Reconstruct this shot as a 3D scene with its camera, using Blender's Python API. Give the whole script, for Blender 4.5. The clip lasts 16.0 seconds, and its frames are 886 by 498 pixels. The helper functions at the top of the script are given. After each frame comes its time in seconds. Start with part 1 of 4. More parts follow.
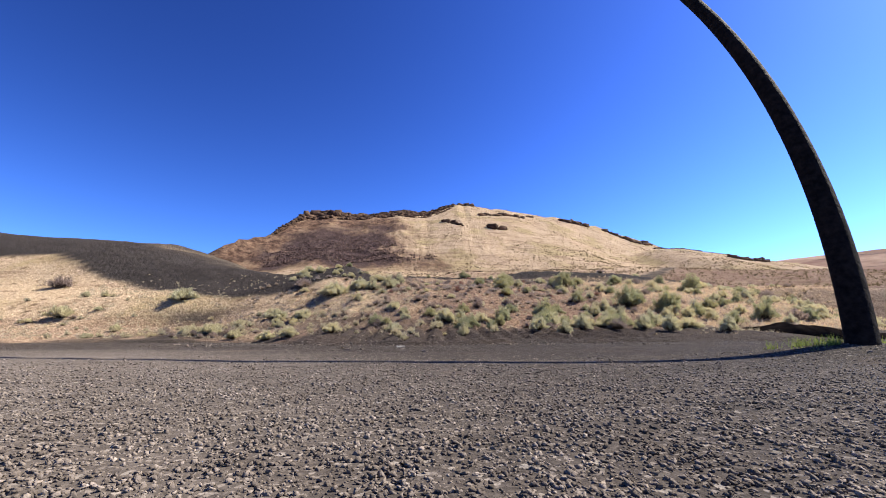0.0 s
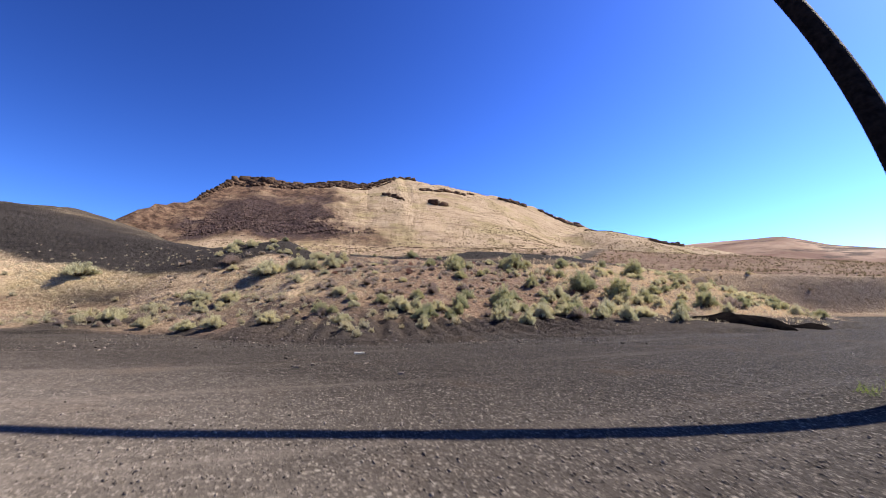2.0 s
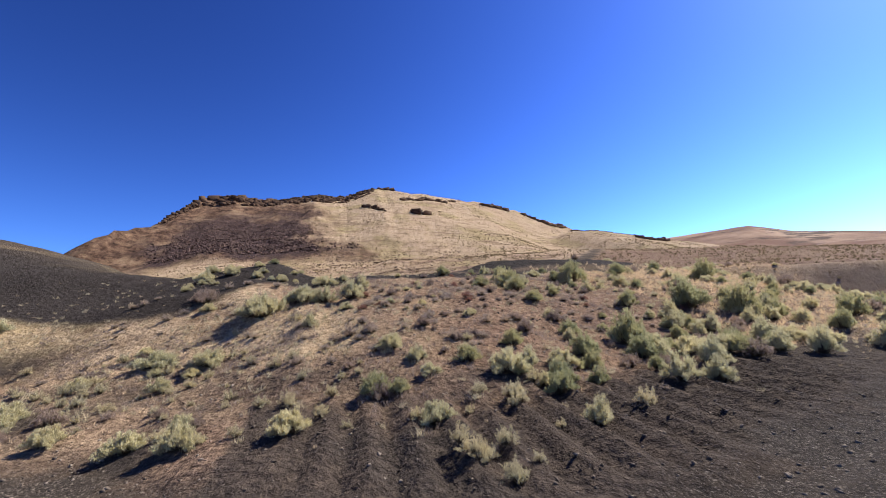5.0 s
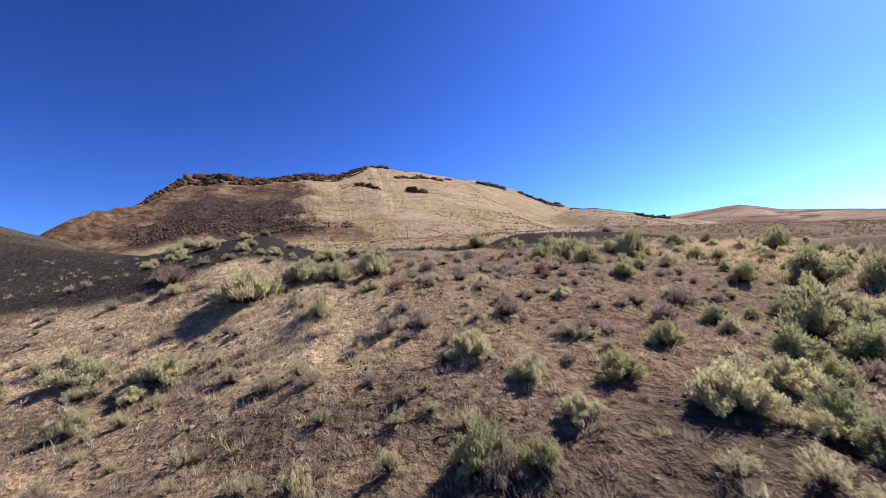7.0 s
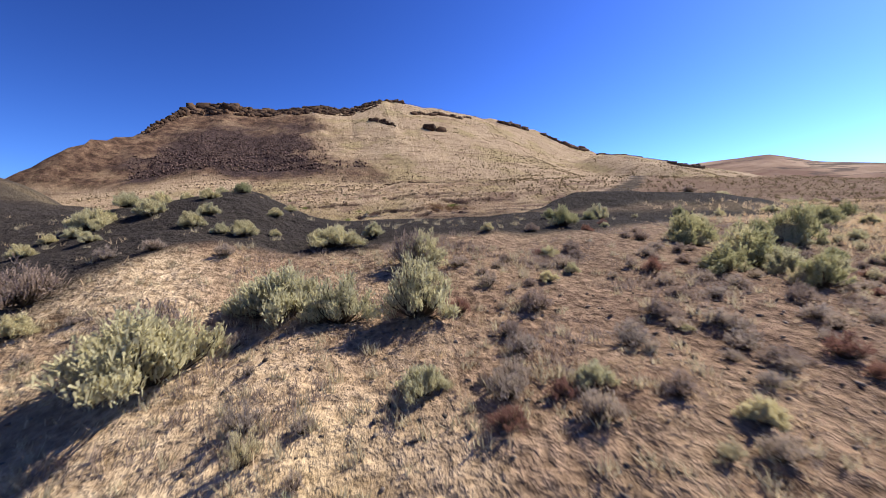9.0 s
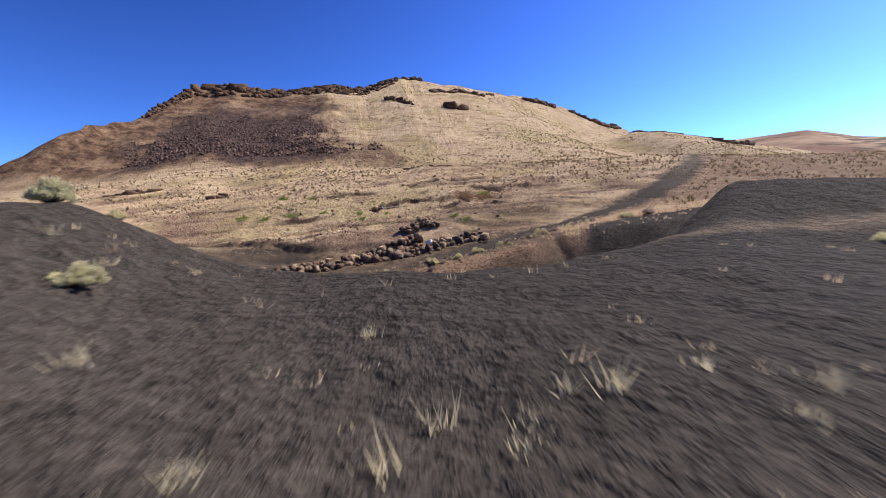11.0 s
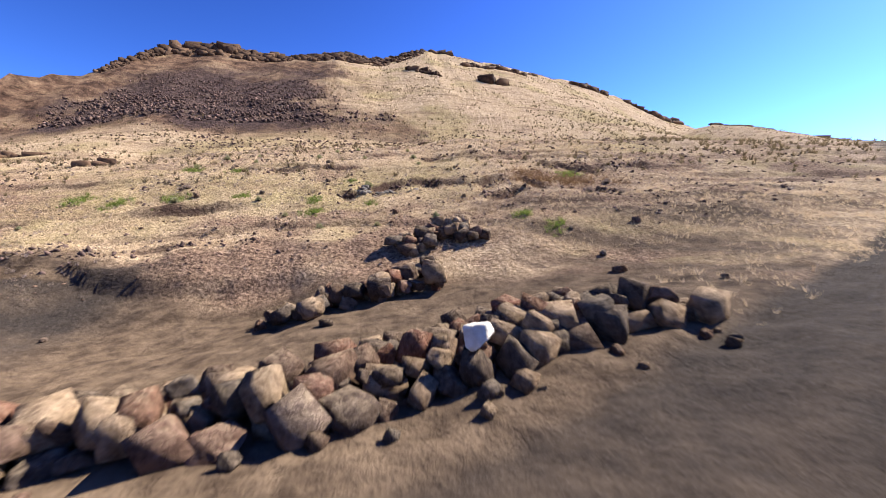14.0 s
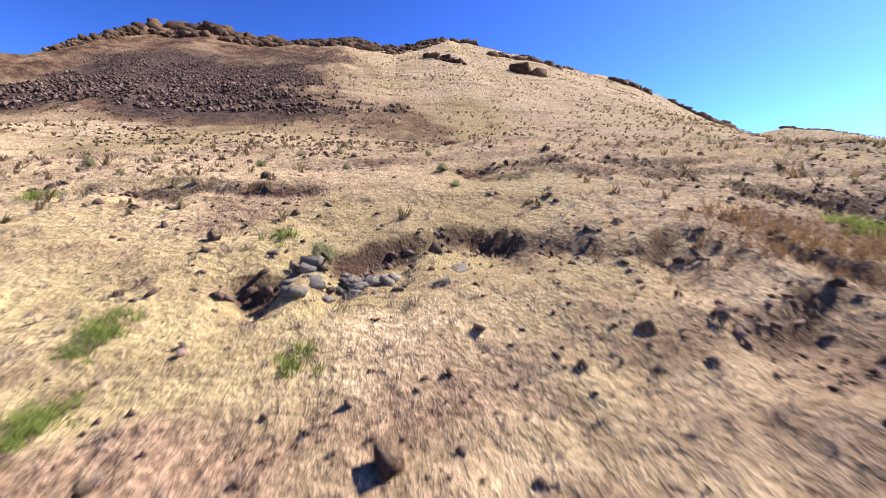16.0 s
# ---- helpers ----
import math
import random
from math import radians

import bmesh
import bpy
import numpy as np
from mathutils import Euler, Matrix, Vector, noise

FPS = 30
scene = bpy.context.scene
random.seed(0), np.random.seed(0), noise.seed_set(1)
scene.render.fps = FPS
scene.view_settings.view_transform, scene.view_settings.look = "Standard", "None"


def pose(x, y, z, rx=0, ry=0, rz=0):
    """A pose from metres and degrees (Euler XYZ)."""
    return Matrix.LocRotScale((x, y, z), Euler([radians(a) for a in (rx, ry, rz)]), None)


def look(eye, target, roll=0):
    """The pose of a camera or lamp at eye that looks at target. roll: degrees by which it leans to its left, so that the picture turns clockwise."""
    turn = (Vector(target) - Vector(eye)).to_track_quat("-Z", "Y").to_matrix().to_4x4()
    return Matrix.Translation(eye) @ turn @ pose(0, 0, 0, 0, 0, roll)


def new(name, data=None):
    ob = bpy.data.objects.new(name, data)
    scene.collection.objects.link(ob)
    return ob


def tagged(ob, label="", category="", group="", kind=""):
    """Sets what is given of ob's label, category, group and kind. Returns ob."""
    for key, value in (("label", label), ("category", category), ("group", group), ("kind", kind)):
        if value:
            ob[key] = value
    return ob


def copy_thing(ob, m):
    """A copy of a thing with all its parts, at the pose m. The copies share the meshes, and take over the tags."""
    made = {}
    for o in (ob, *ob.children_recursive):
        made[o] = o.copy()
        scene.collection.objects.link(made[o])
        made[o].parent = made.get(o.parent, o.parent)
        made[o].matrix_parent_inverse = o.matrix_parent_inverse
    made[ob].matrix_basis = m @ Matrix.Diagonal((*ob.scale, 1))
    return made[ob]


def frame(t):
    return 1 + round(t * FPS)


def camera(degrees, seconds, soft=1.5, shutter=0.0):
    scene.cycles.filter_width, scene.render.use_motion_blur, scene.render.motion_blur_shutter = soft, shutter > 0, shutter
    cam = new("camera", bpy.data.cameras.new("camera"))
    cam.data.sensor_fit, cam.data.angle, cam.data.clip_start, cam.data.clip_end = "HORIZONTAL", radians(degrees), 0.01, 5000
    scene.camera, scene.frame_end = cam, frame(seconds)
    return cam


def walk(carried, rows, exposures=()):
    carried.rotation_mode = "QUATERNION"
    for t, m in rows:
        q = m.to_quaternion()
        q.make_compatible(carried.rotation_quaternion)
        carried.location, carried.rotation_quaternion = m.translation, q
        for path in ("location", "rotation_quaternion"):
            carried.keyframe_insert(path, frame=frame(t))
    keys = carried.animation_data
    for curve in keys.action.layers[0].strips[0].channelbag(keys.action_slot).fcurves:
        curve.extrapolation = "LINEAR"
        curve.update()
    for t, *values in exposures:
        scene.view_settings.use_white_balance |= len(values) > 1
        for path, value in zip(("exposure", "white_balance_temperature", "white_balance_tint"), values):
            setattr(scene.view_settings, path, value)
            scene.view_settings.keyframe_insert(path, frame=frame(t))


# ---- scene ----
# camera and its walk
cam = camera(93.06, 16.0, soft=0.95, shutter=0.24)
ROWS = [
    (0.0, 0.151, -0.075, 0.213, 101.453, 0.234, -1.133),
    (0.5, 0.147, -0.027, 0.243, 99.000, -0.832, -3.365),
    (1.0, 0.099, 0.239, 0.388, 95.910, -2.148, -6.434),
    (1.5, -0.066, 0.720, 0.463, 97.550, -1.001, -7.925),
    (2.0, -0.386, 1.402, 0.722, 97.993, -0.228, -9.771),
    (2.5, -0.728, 2.262, 0.987, 98.510, 0.796, -10.905),
    (3.0, -1.145, 3.202, 1.194, 99.066, 1.798, -11.684),
    (3.5, -1.496, 4.164, 1.347, 99.472, 2.539, -12.028),
    (4.0, -1.781, 5.140, 1.512, 99.705, 3.073, -12.113),
    (4.2, -1.909, 5.531, 1.641, 99.522, 3.436, -12.170),
    (5.2, -2.320, 7.750, 1.750, 99.196, 3.902, -12.302),
    (6.3, -2.681, 10.207, 1.806, 98.837, 4.416, -12.446),
    (6.5, -2.855, 10.411, 1.866, 97.967, 4.486, -13.136),
    (7.0, -2.929, 11.436, 1.907, 96.566, 4.498, -13.306),
    (7.5, -2.939, 12.555, 2.229, 94.591, 3.922, -13.246),
    (8.0, -2.904, 13.899, 2.677, 92.681, 2.917, -12.942),
    (8.5, -2.891, 15.390, 3.084, 90.619, 2.304, -12.560),
    (9.0, -2.895, 16.963, 3.444, 88.618, 2.276, -11.860),
    (9.5, -2.894, 18.711, 3.668, 87.441, 2.612, -11.270),
    (10.0, -2.825, 20.675, 3.967, 86.688, 2.820, -10.751),
    (10.2, -2.764, 21.469, 4.127, 85.992, 2.591, -10.330),
    (10.8, -2.500, 24.400, 4.620, 86.352, 2.761, -9.620),
    (11.3, -2.100, 27.500, 4.750, 86.652, 2.902, -9.028),
    (11.8, -1.620, 31.200, 4.300, 86.952, 3.044, -8.437),
    (12.3, -1.081, 35.473, 3.239, 87.251, 3.185, -7.845),
    (12.5, -0.907, 36.957, 3.487, 87.198, 2.788, -7.684),
    (13.0, -0.468, 40.652, 4.044, 86.980, 1.838, -7.245),
    (13.5, -0.099, 44.235, 4.441, 86.831, 0.669, -6.855),
    (14.0, 0.155, 47.787, 4.950, 86.679, -0.012, -6.489),
    (14.5, 0.314, 51.407, 5.500, 86.628, -0.609, -6.174),
    (15.0, 0.388, 55.180, 6.144, 86.734, -0.851, -5.759),
    (15.5, 0.402, 58.868, 6.787, 86.902, -0.845, -5.261),
    (16.0, 0.310, 62.495, 7.566, 86.930, -1.251, -4.747),
]

walk(cam, [(t, pose(x, y, z, rx, ry, rz)) for t, x, y, z, rx, ry, rz in ROWS],
     [(0, 1.75), (2, 1.67), (4, 1.53), (6, 1.42), (8, 1.41), (9, 1.36), (10, 1.3), (11, 1.52), (12.5, 1.83), (14, 1.93), (16, 2.02)])

# world and sun
SUN_EL, SUN_AZ = radians(45), radians(76)  # azimuth clockwise from +y
world = bpy.data.worlds.new("sky")
scene.world = world
world.use_nodes = True
wn = world.node_tree
sky = wn.nodes.new("ShaderNodeTexSky")
sky.sky_type, sky.sun_disc = "NISHITA", False
sky.sun_elevation, sky.sun_rotation = SUN_EL, SUN_AZ
sky.altitude, sky.air_density, sky.dust_density, sky.ozone_density = 600, 1.0, 0.6, 2.0
dim = wn.nodes.new("ShaderNodeVectorMath")
dim.operation, dim.inputs[1].default_value = "MULTIPLY", (0.1, 0.1, 0.1)
wn.links.new(sky.outputs[0], dim.inputs[0])
cap = wn.nodes.new("ShaderNodeVectorMath")
cap.operation, cap.inputs[1].default_value = "MINIMUM", (1.0, 1.0, 1.0)
wn.links.new(dim.outputs[0], cap.inputs[0])
deep = wn.nodes.new("ShaderNodeGamma")  # the deep polarised blue away from the sun
deep.inputs["Gamma"].default_value = 1.9
wn.links.new(cap.outputs[0], deep.inputs["Color"])
tint = wn.nodes.new("ShaderNodeMix")
tint.data_type, tint.blend_type = "RGBA", "MULTIPLY"
tint.inputs[0].default_value, tint.inputs[7].default_value = 1.0, (6.9, 8.5, 13.0, 1)
wn.links.new(deep.outputs[0], tint.inputs[6])
wn.links.new(tint.outputs[2], wn.nodes["Background"].inputs[0])
wn.nodes["Background"].inputs[1].default_value = 0.1
sun_data = bpy.data.lights.new("sun", "SUN")
sun_data.energy, sun_data.angle, sun_data.color = 5.0, radians(0.53), (1.0, 0.925, 0.80)
sun = new("sun", sun_data)
sun_way = Vector((math.sin(SUN_AZ) * math.cos(SUN_EL), math.cos(SUN_AZ) * math.cos(SUN_EL), math.sin(SUN_EL)))
sun.matrix_world = look(sun_way * 100, (0, 0, 0))

# ---- materials ----
def material(name, rough=0.9):
    m = bpy.data.materials.new(name)
    m.use_nodes = True
    b = m.node_tree.nodes["Principled BSDF"]
    b.inputs["Roughness"].default_value = rough
    b.inputs["Specular IOR Level"].default_value = 0.04
    b.inputs["Diffuse Roughness"].default_value = 0.55
    return m, m.node_tree, b


class Net:
    """Short hand for shader nodes."""

    def __init__(self, tree):
        self.tree = tree
        self.coord = tree.nodes.new("ShaderNodeTexCoord").outputs["Object"]

    def link(self, a, b):
        self.tree.links.new(a, b)

    def noise(self, scale, detail=4.0, rough=0.6, vector=None):
        n = self.tree.nodes.new("ShaderNodeTexNoise")
        n.inputs["Scale"].default_value, n.inputs["Detail"].default_value, n.inputs["Roughness"].default_value = scale, detail, rough
        self.link(vector or self.coord, n.inputs["Vector"])
        return n.outputs["Fac"]

    def cells(self, scale, feature="F1", vector=None):
        n = self.tree.nodes.new("ShaderNodeTexVoronoi")
        n.feature = feature
        n.inputs["Scale"].default_value = scale
        self.link(vector or self.coord, n.inputs["Vector"])
        return n

    def ramp(self, fac, *stops):
        n = self.tree.nodes.new("ShaderNodeValToRGB")
        e = n.color_ramp.elements
        while len(e) < len(stops):
            e.new(0.5)
        for k, (p, c) in enumerate(stops):
            e[k].position, e[k].color = p, (*c, 1) if len(c) == 3 else c
        self.link(fac, n.inputs[0])
        return n.outputs[0]

    def span(self, fac, lo, hi, a=0.0, b=1.0):
        n = self.tree.nodes.new("ShaderNodeMapRange")
        for k, v in zip(("From Min", "From Max", "To Min", "To Max"), (lo, hi, a, b)):
            n.inputs[k].default_value = v
        self.link(fac, n.inputs["Value"])
        return n.outputs["Result"]

    def mix(self, fac, a, b, kind="MIX"):
        n = self.tree.nodes.new("ShaderNodeMix")
        n.data_type, n.blend_type = "RGBA", kind
        for sock, v in ((n.inputs[0], fac), (n.inputs[6], a), (n.inputs[7], b)):
            if isinstance(v, (int, float)):
                sock.default_value = v
            elif isinstance(v, tuple):
                sock.default_value = (*v, 1)
            else:
                self.link(v, sock)
        return n.outputs[2]

    def maths(self, op, a, b=0.0):
        n = self.tree.nodes.new("ShaderNodeMath")
        n.operation = op
        for sock, v in zip(n.inputs, (a, b)):
            if isinstance(v, (int, float)):
                sock.default_value = v
            else:
                self.link(v, sock)
        return n.outputs[0]

    def attr(self, name):
        n = self.tree.nodes.new("ShaderNodeAttribute")
        n.attribute_name = name
        return n.outputs["Fac"]

    def bump(self, value, distance, strength=1.0, under=None):
        n = self.tree.nodes.new("ShaderNodeBump")
        n.inputs["Strength"].default_value, n.inputs["Distance"].default_value = strength, distance
        self.link(value, n.inputs["Height"])
        if under:
            self.link(under, n.inputs["Normal"])
        return n.outputs[0]

    def random(self):
        return self.tree.nodes.new("ShaderNodeObjectInfo").outputs["Random"]

    def island(self):
        return self.tree.nodes.new("ShaderNodeNewGeometry").outputs["Random Per Island"]


def ground_material():
    m, tree, b = material("earth", 0.95)
    n = Net(tree)
    big, mid, fine = n.noise(0.12, 5), n.noise(0.9, 5), n.noise(9, 5)
    grit = n.cells(80).outputs["Color"]
    grit_v = n.tree.nodes.new("ShaderNodeSeparateColor")
    n.link(grit, grit_v.inputs[0])
    g1 = grit_v.outputs[0]
    pebble = n.cells(50)
    pv = n.tree.nodes.new("ShaderNodeSeparateColor")
    n.link(pebble.outputs["Color"], pv.inputs[0])
    # gravel: crushed dark basalt with pale chips
    gravel = n.ramp(g1, (0.0, (0.014, 0.0115, 0.010)), (0.5, (0.027, 0.022, 0.019)), (0.86, (0.056, 0.046, 0.040)), (1.0, (0.21, 0.18, 0.158)))
    gravel = n.mix(n.span(pv.outputs[1], 0.98, 0.995), gravel, (0.22, 0.195, 0.17))
    axes = n.tree.nodes.new("ShaderNodeSeparateXYZ")
    n.link(n.coord, axes.inputs[0])
    lane = n.tree.nodes.new("ShaderNodeCombineXYZ")
    n.link(n.maths("MULTIPLY", axes.outputs[0], 0.1), lane.inputs[0])
    n.link(n.maths("MULTIPLY", n.attr("lane"), 210.0), lane.inputs[1])
    gravel = n.mix(n.span(n.noise(1.0, 4, 0.6, lane.outputs[0]), 0.53, 0.66, 0.0, 0.5), gravel, (0.095, 0.078, 0.067))
    gravel = n.mix(n.span(n.noise(0.5, 5, 0.6), 0.56, 0.7, 0.0, 0.45), gravel, (0.085, 0.058, 0.042))
    pale = n.mix(n.span(fine, 0.3, 0.7), (0.18, 0.15, 0.13), (0.30, 0.255, 0.225))
    gravel = n.mix(n.maths("MULTIPLY", n.attr("pale"), 0.75), gravel, pale)
    cinder = n.mix(n.span(fine, 0.3, 0.7), (0.022, 0.019, 0.018), (0.056, 0.047, 0.043))
    cinder = n.mix(n.span(g1, 0.8, 1.0, 0, 0.5), cinder, (0.12, 0.10, 0.095))
    soil = n.mix(n.span(fine, 0.37, 0.63), (0.105, 0.066, 0.048), (0.34, 0.228, 0.162))
    loam = n.mix(n.span(n.noise(2.2, 6), 0.35, 0.65), (0.062, 0.043, 0.031), (0.165, 0.118, 0.083))
    grass = n.mix(n.span(fine, 0.37, 0.63), (0.34, 0.245, 0.155), (0.78, 0.61, 0.415))
    grass = n.mix(n.span(mid, 0.35, 0.68, 0, 0.45), grass, (0.25, 0.17, 0.10))
    grass = n.mix(n.span(n.noise(0.045, 5, 0.62), 0.44, 0.6, 0, 0.55), grass, (0.48, 0.345, 0.235))
    along = n.tree.nodes.new("ShaderNodeVectorMath")
    along.operation = "MULTIPLY"
    along.inputs[1].default_value = (0.33, 1.5, 1.5)
    n.link(n.coord, along.inputs[0])
    streak = n.noise(0.55, 6, 0.68, along.outputs[0])
    grass = n.mix(n.span(streak, 0.52, 0.68, 0, 0.6), grass, (0.17, 0.108, 0.072))
    grass = n.mix(n.span(n.noise(0.09, 4), 0.5, 0.62, 0, 0.6), grass, (0.33, 0.275, 0.12))
    grass = n.mix(n.span(n.noise(0.3, 6, 0.68, along.outputs[0]), 0.53, 0.63, 0, 0.7), grass, (0.21, 0.135, 0.088))
    # brown spots: dry tufts, with the shade they cast put into the colour
    clumps = n.cells(2.6)
    grass = n.mix(n.maths("MULTIPLY", n.span(clumps.outputs["Distance"], 0.12, 0.4, 0.75, 0), n.span(n.noise(0.6, 4), 0.46, 0.58)), grass, (0.20, 0.135, 0.075))
    tufts = n.cells(1.15)
    grass = n.mix(n.maths("MULTIPLY", n.span(tufts.outputs["Distance"], 0.16, 0.34, 1, 0), n.span(n.noise(0.25, 3), 0.45, 0.6)), grass, (0.17, 0.115, 0.07))
    rock = n.ramp(n.noise(0.55, 8, 0.75), (0.34, (0.025, 0.016, 0.013)), (0.46, (0.085, 0.05, 0.035)), (0.56, (0.17, 0.105, 0.07)), (0.68, (0.30, 0.20, 0.13)))
    rock = n.mix(n.span(n.noise(0.1, 7, 0.7), 0.5, 0.62, 0, 0.75), rock, (0.34, 0.235, 0.15))
    rock = n.mix(n.span(n.noise(0.16, 6, 0.7, along.outputs[0]), 0.54, 0.64, 0, 0.7), rock, (0.05, 0.032, 0.027))
    scree = n.mix(n.span(n.noise(1.9, 7, 0.75), 0.38, 0.62), (0.030, 0.021, 0.021), (0.115, 0.076, 0.068))
    scree = n.mix(n.span(n.noise(0.22, 5, 0.6), 0.55, 0.7, 0, 0.5), scree, (0.20, 0.145, 0.115))
    col = n.mix(n.maths("MULTIPLY", n.attr("grass"), n.span(mid, 0.3, 0.6, 0.7, 1.0)), soil, grass)
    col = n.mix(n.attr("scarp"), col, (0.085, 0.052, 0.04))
    col = n.mix(n.attr("rock"), col, rock)
    col = n.mix(n.attr("talus"), col, scree)
    clay = n.mix(n.span(fine, 0.36, 0.64), (0.095, 0.055, 0.038), (0.30, 0.19, 0.135))
    col = n.mix(n.maths("MULTIPLY", n.attr("red"), n.span(n.noise(1.3, 5), 0.35, 0.62, 1.0, 0.55)), col, clay)
    flat = n.tree.nodes.new("ShaderNodeVectorMath")
    flat.operation = "MULTIPLY"
    flat.inputs[1].default_value = (0.006, 0.006, 0.06)
    n.link(n.coord, flat.inputs[0])
    layer = n.noise(1.0, 7, 0.65, flat.outputs[0])
    hills = n.mix(n.span(n.noise(0.008, 5, 0.6), 0.4, 0.62), (0.20, 0.11, 0.078), (0.44, 0.30, 0.205))
    hills = n.mix(n.span(layer, 0.52, 0.57, 0, 0.85), hills, (0.06, 0.04, 0.034))
    col = n.mix(n.attr("far"), col, hills)
    col = n.mix(n.attr("loam"), col, loam)
    col = n.mix(n.attr("cinder"), col, cinder)
    col = n.mix(n.attr("gravel"), col, gravel)
    col = n.mix(n.span(big, 0.3, 0.7, 0.0, 0.3), col, n.mix(1.0, col, (0.72, 0.68, 0.66), "MULTIPLY"))
    col = n.mix(1.0, col, (0.93, 0.935, 0.92), "MULTIPLY")
    n.link(col, b.inputs["Base Color"])
    h1 = n.bump(n.maths("ADD", n.maths("MULTIPLY", g1, 0.6), n.maths("MULTIPLY", pv.outputs[0], 0.8)), 0.02, 0.9)
    h2 = n.bump(n.maths("MULTIPLY", fine, n.span(n.attr("packed"), 0, 1, 1.0, 0.45)), 0.07, 0.9, h1)
    h2 = n.bump(n.maths("MULTIPLY", n.noise(3.2, 5, 0.65), n.span(n.attr("packed"), 0, 1, 1.0, 0.12)), 0.22, 0.9, h2)
    n.link(h2, b.inputs["Normal"])
    return m


EARTH = ground_material()

# ---- numeric noise and the lie of the land ----
LATTICE = np.random.RandomState(7).rand(256, 256)


def vnoise(x, y):
    """Smooth value noise, 0 to 1."""
    xi, yi = np.floor(x).astype(int), np.floor(y).astype(int)
    u, v = x - xi, y - yi
    u, v = u * u * (3 - 2 * u), v * v * (3 - 2 * v)
    a, b = LATTICE[xi % 256, yi % 256], LATTICE[(xi + 1) % 256, yi % 256]
    c, d = LATTICE[xi % 256, (yi + 1) % 256], LATTICE[(xi + 1) % 256, (yi + 1) % 256]
    return (a * (1 - u) + b * u) * (1 - v) + (c * (1 - u) + d * u) * v


def fbm(x, y, octaves=4):
    total, amp, norm = 0.0, 1.0, 0.0
    for k in range(octaves):
        total = total + amp * vnoise(x * 2 ** k + 17.3 * k, y * 2 ** k - 9.1 * k)
        norm += amp
        amp *= 0.5
    return total / norm - 0.5


def step(a, b, v):
    u = np.clip((v - a) / (b - a), 0, 1)
    return u * u * (3 - 2 * u)


def toe(x):
    """The far edge of the first gravel lot."""
    return np.interp(x, [-60, -15, -8, -6, -3.5, -0.9, 2, 3.5, 8, 12.5, 20, 50],
                     [24, 16.5, 15, 14.5, 12.1, 10.8, 11.1, 12, 13.4, 13.9, 16, 40])


def ridge_y(x):
    return np.interp(x, [-200, -120, -66, -58, -55, -52.5, -46, -43.7, -35, -27.7, -12.7, -2.3, 12, 22, 37, 55, 74, 90, 113, 135, 154, 174, 260],
                     [70, 85, 106, 112, 116, 121, 135, 145, 147, 150, 155, 160, 169, 170, 174, 178, 184, 188, 192, 192, 192, 198, 240])


def ridge_z(x):
    return np.interp(x, [-200, -120, -75, -66, -58, -55, -52.5, -50, -46, -43.7, -35, -27.7, -12.7, -2.3, 4, 9, 14, 22, 37, 55, 74, 90, 102, 113, 135, 154, 174, 260],
                     [4, 7, 11, 15.5, 22.4, 26.6, 28.4, 30.6, 37.4, 43.0, 43.3, 43.1, 46.0, 46.8, 50.2, 52.8, 53.4, 52.4, 51.2, 50.2, 48.0, 43.8, 40.6, 36, 31, 27, 33, 25])


def road_mid(x):
    """The middle of the track that climbs to the right behind the second lot."""
    return np.interp(x, [-30, -12, -4, 0, 4.5, 10, 15, 22, 44, 60], [49, 48.5, 48.6, 49.4, 51.4, 54.2, 57.0, 61, 80, 100])


def lot_two(x, y):
    """1 on the second lot, 0 off it."""
    far = np.interp(x, [-30, -9, -4, -2, 1, 4.9, 8.4, 9.2, 10.4, 14, 18], [50, 47.8, 47.2, 46.7, 46.2, 47.1, 48.0, 47.0, 45.2, 40.5, 36])
    near = np.interp(x, [-40, -12, -6, 0, 4, 8, 12, 16, 24], [42, 35.5, 31.8, 31.0, 33.5, 37.5, 40.3, 43, 47])
    steep = np.interp(x, [6, 9, 10, 12], [0.3, 2.8, 4.6, 6.0])
    return step(-steep, 0.7, far - y) * step(-np.interp(x, [1, 5], [0.4, 1.5]), np.interp(x, [1, 5], [2.6, 4.0]), y - near) * step(-20, -13, x) * (1 - step(16, 20, x))


SCARPS = (  # lip of each slump: x, y along it, and its drop
    ((-3.0, -2.5, -1, 1, 2.2, 3.4, 4.6, 5.6, 6.8, 7.6), (69.5, 69.7, 70.4, 71.6, 71.4, 70.7, 69.6, 70.3, 69.7, 68.3), 0.36),
    ((4.2, 5.2, 6.5, 8.5, 11), (67.6, 67.9, 68.2, 68.0, 67.2), 0.4),
    ((-14, -12, -9, -6, -4, -3.4), (63.6, 63.8, 63.4, 63.5, 63.2, 62.9), 0.16),
    ((-10, -7, -4, -2), (75.5, 75.0, 75.3, 74.8), 0.28),
    ((2, 5, 9, 12), (77.5, 78.4, 77.6, 78.2), 0.35),
    ((9, 12, 16), (73.4, 72.6, 73.2), 0.35),
)


def lips(x, y):
    """For each slump: how far below its lip a place lies, and how strong the slump is there."""
    for lx, ly, drop in SCARPS:
        c = np.interp(x, lx, ly) + 0.9 * fbm(x / 0.9 + lx[0], x * 0 + lx[0], 3)
        yield c - y, drop * step(lx[0] - 0.4, lx[0] + 0.5, x) * (1 - step(lx[-1] - 0.5, lx[-1] + 0.4, x)) * np.clip(1.9 * vnoise(x / 0.7, x * 0 + drop * 50) - 0.25, 0, 1.2)


